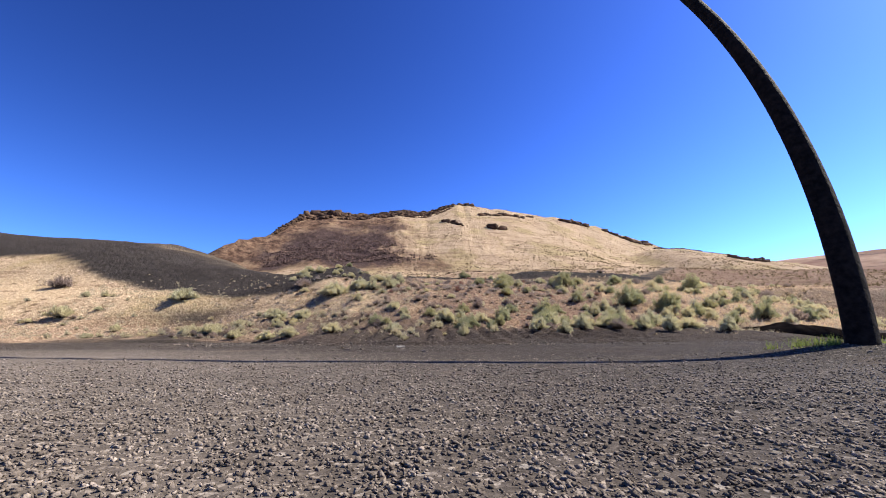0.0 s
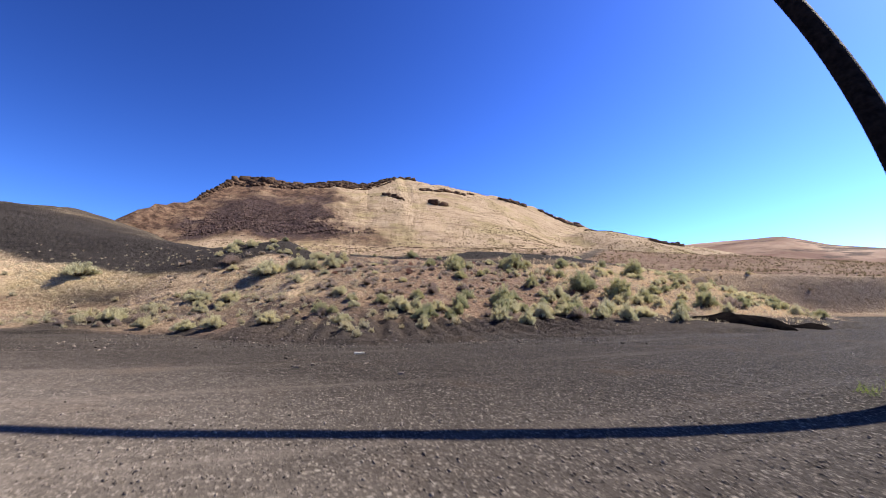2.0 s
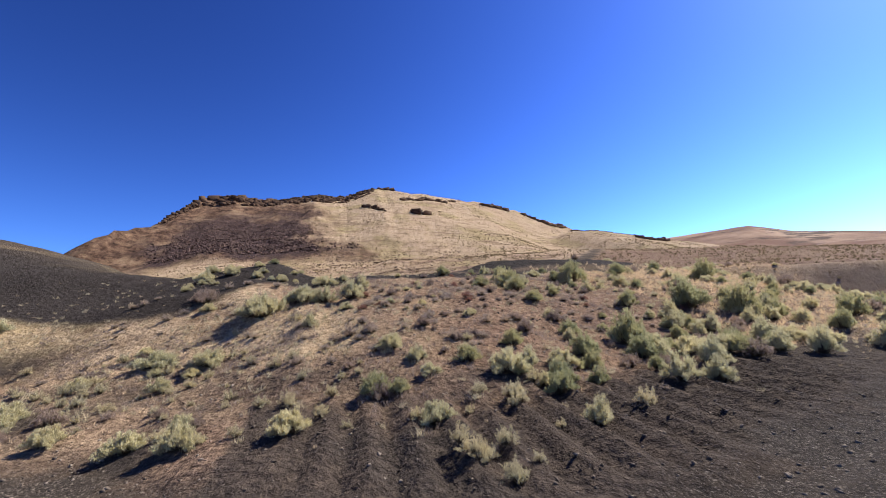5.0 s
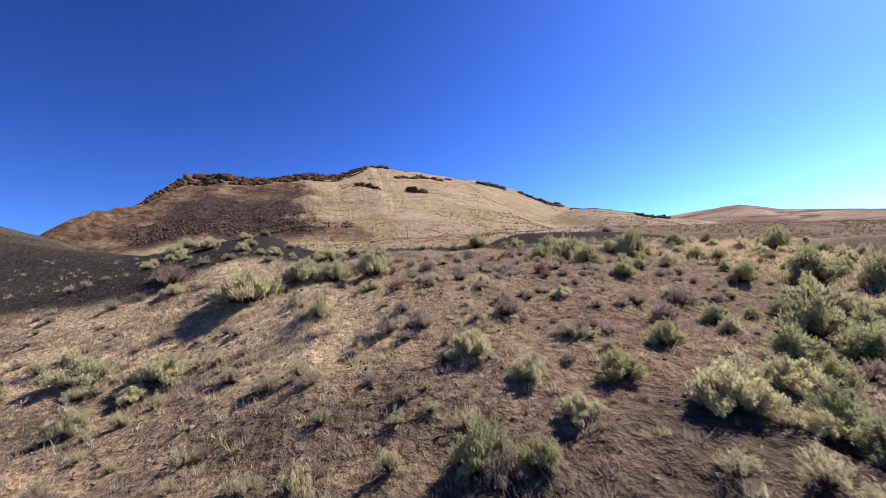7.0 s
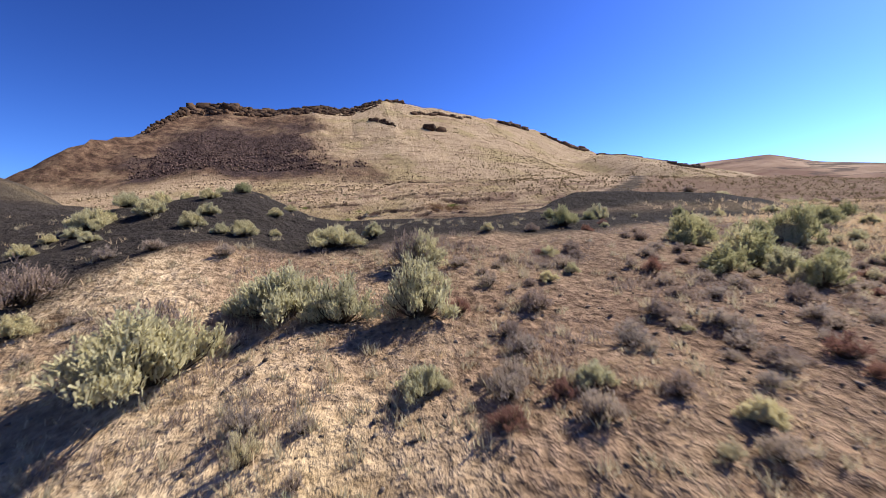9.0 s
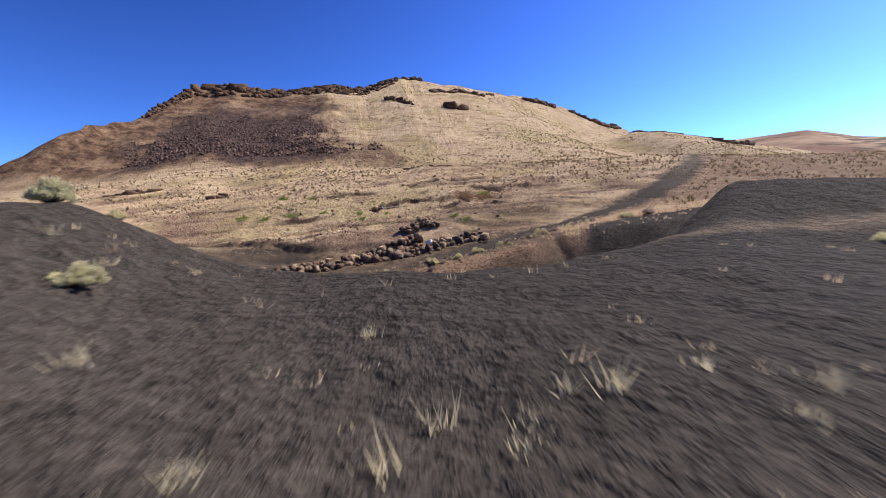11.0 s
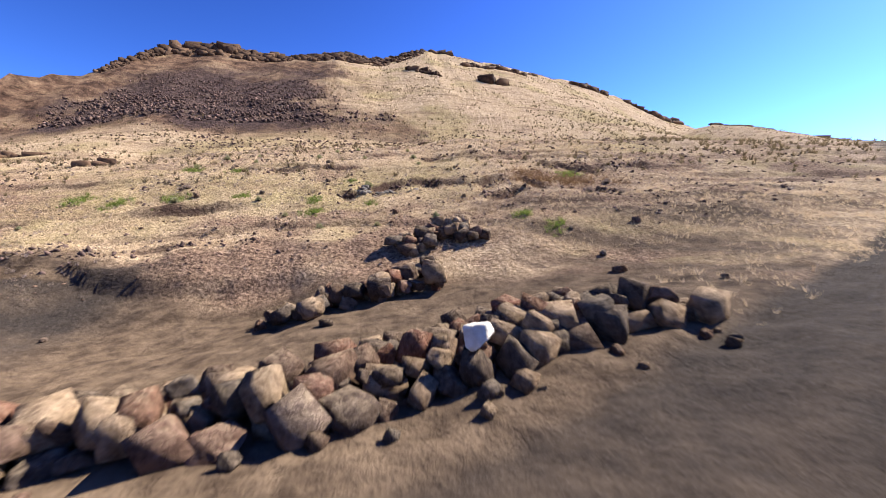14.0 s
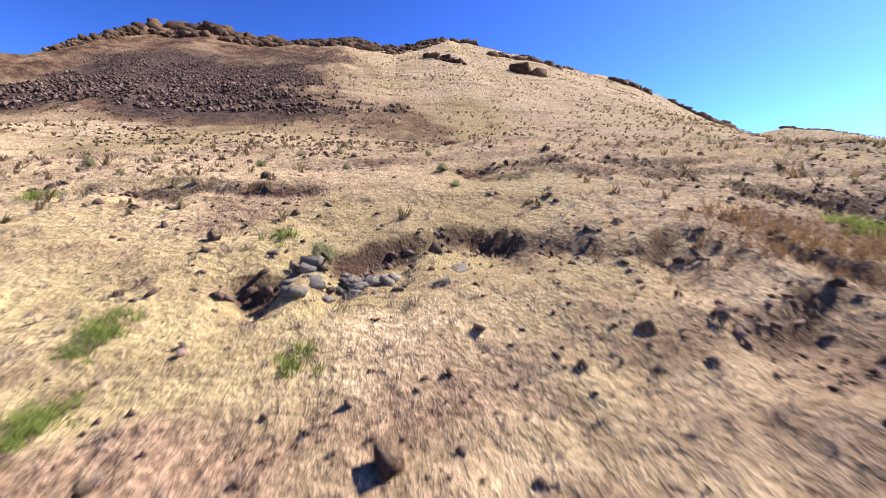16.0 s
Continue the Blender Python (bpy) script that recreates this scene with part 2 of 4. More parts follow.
def scarp_drop(x, y):
    total = 0.0
    for below, drop in lips(x, y):
        total = total + drop * step(0.0, 0.2, below) * (1 - step(0.3, 2.6, below))
    return total


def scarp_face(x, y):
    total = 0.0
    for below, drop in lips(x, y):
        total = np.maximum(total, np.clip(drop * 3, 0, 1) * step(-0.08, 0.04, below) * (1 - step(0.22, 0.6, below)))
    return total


def furrows(x, y):
    """Where rain has cut rills into the dark toe of the bank."""
    d = y - toe(x)
    return step(0.1, 0.8, d) * (1 - step(2.8, 4.0, d)) * step(-3.8, -2.4, x) * (1 - step(6, 9, x))


def height(x, y):
    # first lot and the bank behind it
    d = y - toe(x)
    rise = np.interp(d, [0, 0.7, 3.4, 5.4, 7, 8.8, 10.6, 13, 15, 17, 19], [0, 0.1, 0.5, 1.1, 1.72, 2.28, 2.68, 3.25, 3.75, 3.95, 4.15])
    steep = np.interp(x, [-40, -20, -12, -6, -3, 4, 10, 22], [0.6, 0.75, 0.85, 1.12, 1.0, 1.0, 0.98, 1.0])
    z = -0.05 + rise * steep
    # terrace edge climbs to the left
    z = z + np.interp(x, [-22, -16, -11, -6], [1.1, 0.8, 0.35, 0.0]) * step(9, 15, d) * np.interp(y, [22, 26, 30], [0.0, 0.5, 1])
    # gully cut into the bank on the left
    z = z - 0.3 * np.exp(-((x + 12.5) / 3.5) ** 2 - ((y - 23) / 3.0) ** 2)
    z = z + 0.85 * step(-3.5, -6.5, x) * step(21, 25.2, y)
    # black berm along the terrace's edge
    berm = np.interp(x, [-1, 3, 7, 10, 14, 20, 30, 40], [34, 35.2, 36, 35.8, 36.2, 38.5, 46, 54])
    z = z + np.interp(x, [-1, 2, 5, 8, 11, 15, 24, 40], [0, 0.25, 0.9, 1.35, 1.45, 1.3, 1.2, 1.0]) * np.exp(-((y - berm) / np.where(y < berm, 3.2, 2.4)) ** 2)
    # low rise round the pole's foot
    z = z + 0.16 * np.exp(-((x - 4.45) / 1.2) ** 2 - ((y - 4.15) / 0.8) ** 2)
    # slope below the hill
    p = np.interp(y, [46.4, 47.4, 48.4, 52, 57.6, 59.6, 61.4, 62.4, 64, 67, 70, 72, 74, 81, 98], [2.0, 2.4, 2.52, 2.65, 2.85, 3.15, 3.95, 4.5, 4.85, 5.7, 7.0, 7.7, 8.5, 10.7, 14.6])
    below = np.interp(x, [-30, -21, -15.5, -6.9, -3], [70, 67.3, 64.2, 61.3, 60.9]) + 0.8 * fbm(x / 1.5, x * 0, 3) - y
    cut = -0.42 * step(-1.5, -3.5, x) * step(0.0, 0.4, below) * (1 - step(0.6, 6.0, below))
    cut = cut + np.interp(x, [-30, -20, -10, -4, 2, 6, 9, 16, 30], [-1.6, -1.3, -0.5, -0.15, 0.0, 0.6, 0.6, 0.8, 1.2]) * step(61, 66, y) * (1 - step(88, 98, y))
    across = np.interp(x, [-40, -10, -6, 0, 5, 8, 12, 17, 22, 40], [-0.2, -0.75, -0.55, 0, 0.68, 1.05, 1.5, 2.0, 2.5, 3.0]) * (1 - step(58, 71, y))
    q = p + cut + across
    blend = step(42.5, 45.2, y)
    z = z * (1 - blend) + q * blend
    # second lot
    m = lot_two(x, y)
    z = z * (1 - m) + (1.95 + 0.06 * fbm(x / 5, y / 5, 2)) * m
    # road bed levelled into the slope
    mid = road_mid(x)
    bed = (1 - step(1.7, 2.5, np.abs(y - mid))) * (1 - step(20, 27, x))
    level = np.interp(x, [-30, -12, -6, 0, 5, 10, 15, 22, 44], [2.1, 1.95, 2.05, 2.55, 3.2, 3.95, 4.7, 5.9, 8.2])
    z = z * (1 - bed) + level * bed
    # slumped earth scarps on the lower hillside
    z = z - scarp_drop(x, y)
    # grey mound on the left
    z = z + (4.1 + 0.1 * np.clip(-20 - x, 0, 40)) * np.clip((-10.5 - x) / 15.5, 0, 1) * step(22, 46, y) * (1 - step(51, 66, y))
    # rills washed into the dark toe of the bank
    z = z + 0.075 * np.sin(x * 10.5 * (1 + 0.03 * d) + 1.6 * fbm(x / 2, y / 2, 2)) * furrows(x, y)
    # the hill itself
    ry, rz = ridge_y(x), ridge_z(x)
    f = np.clip((y - 98) / np.maximum(ry - 98, 4), 0, None)
    foot = np.interp(x, [-120, -60, -30, 40, 120, 260], [6, 10, 14.6, 14.6, 14, 11])
    bow = np.interp(x, [30, 46, 62, 90, 120], [1.04, 1.2, 1.75, 1.9, 1.5])
    up = foot + (rz - foot) * np.minimum(f, 1) ** bow - np.maximum(y - ry, 0) * 0.3
    # the low spur that runs out in front of the hill's far end
    spur_y = np.interp(x, [60, 72, 88, 100, 120, 150, 260], [150, 149, 148, 146, 148, 156, 190])
    spur_z = np.interp(x, [56, 66, 74, 82, 90, 100, 112, 125, 150, 260], [10, 24.5, 28.9, 31.0, 30.4, 28.2, 27.0, 26.0, 25.0, 20])
    away = np.where(y < spur_y, (spur_y - y) * 0.36, (y - spur_y) * 0.5)
    up = np.maximum(up, spur_z - away)
    side = np.interp(x, [-120, -60, -30, 40, 120, 260], [0.5, 0.75, 1, 1, 0.95, 0.7])
    z = np.where(y > 98, up, z * (1 - step(60, 98, y)) + z * side * step(60, 98, y))
    z = np.maximum(z, -6.0)
    # distant hills on the right
    r = np.hypot(x, y)
    az = np.degrees(np.arctan2(x, np.maximum(y, 1e-3)))
    el = np.interp(az, [-60, 20, 34, 40, 45, 49, 53, 57, 62, 75, 110], [0.03, 0.05, 0.10, 0.128, 0.130, 0.131, 0.108, 0.096, 0.08, 0.05, 0.03])
    far = el * 1150 * step(420, 1150, r) * (1 - 0.5 * step(1150, 3000, r)) * (y > 0)
    mid = np.interp(az, [30, 36, 42, 50, 56, 62, 70, 90], [0, 0.05, 0.085, 0.078, 0.084, 0.072, 0.06, 0.03]) * 560 * np.exp(-((r - 560) / 150) ** 2) * (y > 0)
    z = np.where(r > 240, np.maximum(z, 0.6 * z) * (1 - step(260, 420, r)) + np.maximum(far, mid) , z)
    return z

# ---- the ground, one sheet to the horizon ----
def spread(near_lo, near_hi, pitch, lo, hi, growth):
    mid = list(np.arange(near_lo, near_hi, pitch))
    up, s = [near_hi], pitch
    while up[-1] < hi:
        s *= growth
        up.append(up[-1] + s)
    down, s = [near_lo - pitch], pitch
    while down[-1] > lo:
        s *= growth
        down.append(down[-1] - s)
    return np.array(down[::-1] + mid + up)


def relief(x, y, z):
    """Fine lie of the surface: gullies, tussocks, grit."""
    lot = np.maximum((y < toe(x)) * 1.0, lot_two(x, y))
    tread, strong = terracette(x, y)
    z = z - 0.42 * strong * (tread - 0.5) * step(0.0, 0.12, tread)
    wild = (1 - lot) * (1 - 0.7 * furrows(x, y))
    slope = step(60, 110, y)
    z = z + wild * (0.30 * fbm(x / 3.2, y / 3.2, 4) + (0.17 + 0.1 * step(60, 64, y) * (1 - step(95, 110, y))) * fbm(x / 0.7, y / 0.7, 3))
    z = z + slope * wild * (2.2 * fbm(x / 26, y / 40, 4) + 1.1 * fbm(x / 6, y / 7, 4) + 0.5 * fbm(x / 5, y / 1.6, 3))
    crag = step(101, 108, y) * (1 - step(-16, 2, x + 0.28 * (y - 120))) * (y < 170)
    z = z + crag * (1.8 * np.abs(fbm(x / 7, y / 9, 4)) + 0.9 * fbm(x / 2.2, y / 3.0, 3))
    z = z + lot * (0.03 * fbm(x / 1.5, y / 1.5, 3) + 0.012 * fbm(x / 0.25, y / 0.25, 2))
    return z


def terracette(x, y):
    """Small earth steps across the hillside: how far up the tread, and how strong."""
    s = (y + 3.2 * fbm(x / 6, y / 6, 3) + 0.02 * x) / 2.7
    m = np.clip(5 * (fbm(x / 8 + 5, y / 4, 3) - 0.03), 0, 1) * step(62, 66, y) * (1 - step(88, 98, y))
    return s - np.floor(s), m


def zones(x, y, z):
    wob = 1.6 * fbm(x / 2.5, y / 2.5, 4)
    d = y - toe(x)
    gravel = 1 - step(-0.5, 0.9, d + wob)
    gravel = np.maximum(gravel, lot_two(x, y))
    gravel = np.where(y < -20, gravel * 0.3, gravel)
    # road: a dark track that climbs to the right behind the second lot
    mid = road_mid(x)
    road = 1 - step(1.7, 2.3, np.abs(y - mid) + 0.4 * wob)
    cinder = road * (0.42 + 0.45 * step(-3, 6, x)) * step(-22, -14, x) * (1 - (0.5 - 0.4 * step(-2, 3, x)) * np.exp(-((y - mid + 0.1 * wob) / 0.35) ** 2))
    tawny = road * (1 - step(-8, 4, x))
    # cinder bank of the terrace and the mound
    edge = np.interp(x, [-30, -16, -12.5, -9.2, -8.2, -7, -5.3, -3.7, -1, 2, 6, 10], [33, 26.3, 24.6, 23, 22.8, 23.3, 24.7, 24.9, 25.1, 25.5, 28, 30.5])
    c = step(-0.35, 0.4, y - edge + 0.6 * wob) * (1 - step(31.5, 33.5, y))
    c = np.maximum(c, 0.9 * np.exp(-((x + 12.3) / 2.6) ** 2 - ((y - 22.2 + 0.2 * (x + 12)) / 0.9) ** 2))
    c = np.maximum(c, step(-6, -9, x + 2 * wob) * step(-0.4, 0.6, y - edge + 0.8 * wob) * (1 - (0.1 + 0.35 * np.clip(4 * fbm(x / 6, y / 2, 3), 0, 1)) * step(33, 39, y + 0.3 * (x + 14) + 3 * wob)) * (1 - step(62, 68, y)))
    c = np.maximum(c, 0.97 * step(9.2, 10.2, x - 0.5 * (y - 48) + 1.2 * wob) * step(37.5, 39.5, y) * (1 - step(50.9, 51.5, y + 0.8 * wob)) * (1 - step(25, 30, x)))
    berm = np.interp(x, [-1, 3, 7, 10, 14, 20, 30, 40], [34, 35.2, 36, 35.8, 36.2, 38.5, 46, 54])
    c = np.maximum(c, step(1, 4, x + wob) * (1 - step(26, 34, x)) * step(-6.0, -4.6, y - berm + 1.5 * wob) * (1 - step(2.5, 4, y - berm)) * (0.55 + 0.45 * step(-3.6, -2.6, y - berm + wob)))
    cinder = np.maximum(cinder, np.clip(c, 0, 1) * ((y < 62) | (x < -14)))
    # dark furrowed toe of the bank
    cinder = np.maximum(cinder, 0.9 * (1 - step(2.2, 3.6, d + 1.2 * wob)) * (d > -0.6) * (x > -4) * (x < 30))
    cinder = np.maximum(cinder, (0.35 + 0.6 * np.clip(3 * fbm(x / 1.4, y / 1.4, 3) + 0.4, 0, 1)) * (1 - step(3.6, 5.4, d + 1.6 * wob)) * (d > -0.4) * step(-17, -11, x) * (x < 1.5))
    grass = np.where(y < 46, 0.12 + 0.45 * step(2, 9, d + 3 * wob) + 0.6 * fbm(x / 1.1, y / 1.1, 4), 0.9 + 0.5 * fbm(x / 1.5, y / 1.5, 4) - 0.9 * np.clip(6 * (fbm(x / 3.5 + 3, y / 2.2, 4) - 0.02), 0, 1) * (1 - step(84, 96, y)))
    grass = np.where(y < 46, grass * (1 - 0.6 * step(-2, 2, x + 2 * wob) * (1 - step(11, 13, d))) + 0.25 * step(-4, -8, x), grass)
    grass = np.where((y < 60) & (x > 8), np.maximum(grass, (0.5 + 0.9 * fbm(x / 3, y / 3, 4)) * step(8, 13, x + wob)), grass)
    grass = np.where((y < 46) & (x < -2), grass + 0.6 * step(0.5, -2.5, x + wob) * step(4.5, 6.5, d + wob) * (1 - 0.6 * step(9, 11, d + wob)), grass)
    grass = np.where((y > 46) & (y < 49.5), 0.16, grass)
    loam = step(47.5, 49, y) * (1 - step(59.6, 61.0, y + 1.2 * wob + 0.35 * np.clip(x, 0, 8) - 0.45 * np.clip(-5 - x, 0, 8))) * (1 - step(7, 10, x + wob)) * step(-16, -12, x)
    loam = np.maximum(loam, road * step(-16, -10, x) * (1 - step(28, 40, x)))
    drag = np.clip(0.35 + 3.2 * fbm((0.8 * y + 0.6 * x) / 1.1, (0.8 * x - 0.6 * y) / 7.0, 3), 0, 1)
    loam = np.maximum(loam, drag * step(2.0, 4.0, x + wob) * (1 - step(16, 22, x)) * step(1.5, 2.5, y - mid) * (1 - step(61.5, 66.5, y + wob - 0.2 * x)))
    rough = 24 * fbm(x / 8, y / 8, 3)
    talus = step(102.5, 105.5, y + 3 * wob + 0.35 * rough) * (1 - step(128, 138, y - 0.12 * (x + 25) + 6 * wob + 0.8 * rough)) * step(-47, -38, x - 0.12 * (y - 105) + 7 * wob + rough) * (1 - step(-12, -3, x + 0.28 * (y - 108) + 8 * wob + rough))
    grass = grass * (1 - 0.85 * loam)
    # talus and rock of the hill's left half
    rock = step(99, 105, y + 2 * wob + 0.3 * np.clip(-20 - x, -9, 0) + 0.25 * np.clip(x + 30, 0, 40)) * (1 - step(-14, 4, x + 0.28 * (y - 120) + 5 * wob + rough))
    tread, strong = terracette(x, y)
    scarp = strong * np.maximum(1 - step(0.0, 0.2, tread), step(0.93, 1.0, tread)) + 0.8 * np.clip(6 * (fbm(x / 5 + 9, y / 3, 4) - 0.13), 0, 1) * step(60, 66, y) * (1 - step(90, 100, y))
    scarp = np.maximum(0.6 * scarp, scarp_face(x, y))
    far = step(300, 420, np.hypot(x, y))
    rock = np.where(far > 0, np.maximum(rock * (1 - far), 0.72 * far), rock)
    pale = lot_two(x, y) * (1 - 0.95 * step(-6, 6, x)) * 0.8
    pale = np.maximum(pale, (y < 20) * 0.38 * (1 - 0.7 * step(-4, 4, x + 2 * wob)) * (1 - step(3.0, 6.5, y + 2 * wob - 0.6 * np.clip(-x, 0, 6))))
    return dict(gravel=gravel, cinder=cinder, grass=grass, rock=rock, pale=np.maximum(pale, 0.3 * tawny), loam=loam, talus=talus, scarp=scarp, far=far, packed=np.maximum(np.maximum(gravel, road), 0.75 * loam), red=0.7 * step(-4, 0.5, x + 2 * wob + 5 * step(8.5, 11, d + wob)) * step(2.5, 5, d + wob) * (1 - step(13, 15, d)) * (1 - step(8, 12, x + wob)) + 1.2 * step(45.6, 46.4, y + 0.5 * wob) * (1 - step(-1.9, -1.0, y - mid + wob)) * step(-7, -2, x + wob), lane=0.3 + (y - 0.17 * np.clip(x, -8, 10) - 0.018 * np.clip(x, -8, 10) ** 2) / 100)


def build_ground():
    xs = spread(-13, 15, 0.16, -1900, 1900, 1.055)
    ys = spread(-4, 74, 0.16, -500, 2600, 1.03)
    X, Y = np.meshgrid(xs, ys)
    Z = relief(X, Y, height(X, Y))
    nx, ny = len(xs), len(ys)
    verts = np.stack([X, Y, Z], -1).reshape(-1, 3)
    i = (np.arange(ny - 1)[:, None] * nx + np.arange(nx - 1)[None, :]).ravel()
    faces = np.stack([i, i + 1, i + nx + 1, i + nx], 1)
    me = bpy.data.meshes.new("ground")
    me.vertices.add(len(verts))
    me.vertices.foreach_set("co", verts.ravel())
    me.loops.add(faces.size)
    me.loops.foreach_set("vertex_index", faces.ravel())
    me.polygons.add(len(faces))
    me.polygons.foreach_set("loop_start", np.arange(0, faces.size, 4))
    me.polygons.foreach_set("loop_total", np.full(len(faces), 4))
    me.update(calc_edges=True)
    me.polygons.foreach_set("use_smooth", np.ones(len(faces), bool))
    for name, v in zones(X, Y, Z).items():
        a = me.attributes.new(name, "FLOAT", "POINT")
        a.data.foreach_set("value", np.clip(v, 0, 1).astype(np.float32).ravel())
    me.materials.append(EARTH)
    ob = new("ground", me)
    return tagged(ob, "dry hillside of tan grass, dark cinders and gravel lots", "ground", kind="structure")


ground = build_ground()


def surface(x, y):
    x, y = np.asarray(x, float), np.asarray(y, float)
    return relief(x, y, height(x, y))

# ---- burnt pole ----
def build_pole():
    bm = bmesh.new()
    rings = []
    for k in range(41):
        z = -0.35 + 10.6 * k / 40
        c = Vector((4.275 + 0.1556 * z - 0.0313 * z * z, 3.995 + 0.1275 * z + 0.0313 * z * z, z))
        r = 0.131 - 0.006 * z
        rings.append([bm.verts.new(c + Vector((math.cos(a), math.sin(a), 0)) * r * (1 + 0.05 * noise.noise(Vector((math.cos(a) * 2, math.sin(a) * 2, z * 0.7))))) for a in np.linspace(0, 2 * math.pi, 21)[:-1]])
    for a, b in zip(rings, rings[1:]):
        for j in range(20):
            bm.faces.new((a[j], a[(j + 1) % 20], b[(j + 1) % 20], b[j]))
    bm.faces.new(rings[-1])
    me = bpy.data.meshes.new("utility_pole")
    bm.to_mesh(me)
    for p in me.polygons:
        p.use_smooth = True
    m, tree, b = material("charred wood", 0.85)
    b.inputs["Specular IOR Level"].default_value = 0.04
    n = Net(tree)
    f = n.noise(14, 6)
    n.link(n.mix(n.span(f, 0.35, 0.7), (0.006, 0.005, 0.005), (0.028, 0.02, 0.017)), b.inputs["Base Color"])
    n.link(n.bump(f, 0.03, 0.8), b.inputs["Normal"])
    me.materials.append(m)
    return tagged(new("utility_pole", me), "charred dark wooden utility pole standing bowed at the gravel lot's edge", "pole")


build_pole()

# ---- shared builders ----
def mesh_from(name, verts, faces, mat, smooth=False):
    """faces: an array of triangles or of quads."""
    verts, faces = np.asarray(verts, np.float32), np.asarray(faces, np.int32)
    k = faces.shape[1]
    me = bpy.data.meshes.new(name)
    me.vertices.add(len(verts))
    me.vertices.foreach_set("co", verts.ravel())
    me.loops.add(faces.size)
    me.loops.foreach_set("vertex_index", faces.ravel())
    me.polygons.add(len(faces))
    me.polygons.foreach_set("loop_start", np.arange(0, faces.size, k))
    me.polygons.foreach_set("loop_total", np.full(len(faces), k))
    me.update(calc_edges=True)
    if smooth:
        me.polygons.foreach_set("use_smooth", np.ones(len(faces), bool))
    me.materials.append(mat)
    return me


def part(name, me, parent, label=""):
    ob = new(name, me)
    ob.parent = parent
    return tagged(ob, label)


def unit(v):
    return v / np.maximum(np.linalg.norm(v, axis=-1, keepdims=True), 1e-9)


# ---- plant materials ----
def leaf_material(name, dark, light, swing=0.35, through_light=0.4):
    m, tree, b = material(name, 0.8)
    n = Net(tree)
    f = n.noise(22, 3)
    c = n.mix(n.span(f, 0.3, 0.7), dark, light)
    c = n.mix(n.span(n.island(), 0, 1, 0, swing), c, tuple(v * 0.45 for v in dark))
    c = n.mix(n.span(n.random(), 0, 1, 0, 0.45), c, (light[0] * 1.15, light[1] * 1.02, light[2] * 0.85))
    c = n.mix(1.0, c, (0.82, 0.82, 0.785), "MULTIPLY")
    n.link(c, b.inputs["Base Color"])
    glow = tree.nodes.new("ShaderNodeBsdfTranslucent")
    n.link(c, glow.inputs["Color"])
    both = tree.nodes.new("ShaderNodeMixShader")
    both.inputs[0].default_value = through_light
    n.link(b.outputs[0], both.inputs[1])
    n.link(glow.outputs[0], both.inputs[2])
    n.link(both.outputs[0], tree.nodes["Material Output"].inputs["Surface"])
    return m


SAGE = leaf_material("sage leaf", (0.42, 0.395, 0.255), (0.74, 0.70, 0.48), 0.3)
GREEN = leaf_material("green leaf", (0.27, 0.275, 0.155), (0.52, 0.515, 0.31), 0.3)
WEEDY = leaf_material("pale weed", (0.40, 0.37, 0.25), (0.70, 0.64, 0.46), 0.3)
MAUVE = leaf_material("mauve twig", (0.27, 0.215, 0.195), (0.58, 0.50, 0.44), 0.35)
DULL = leaf_material("dry twig", (0.19, 0.145, 0.135), (0.44, 0.36, 0.33))
RUSTY = leaf_material("rusty leaf", (0.17, 0.08, 0.07), (0.36, 0.21, 0.18))
STRAW = leaf_material("straw", (0.50, 0.38, 0.265), (0.80, 0.645, 0.475), 0.25, 0.35)
BARK = leaf_material("shaggy bark", (0.06, 0.045, 0.036), (0.17, 0.135, 0.11))


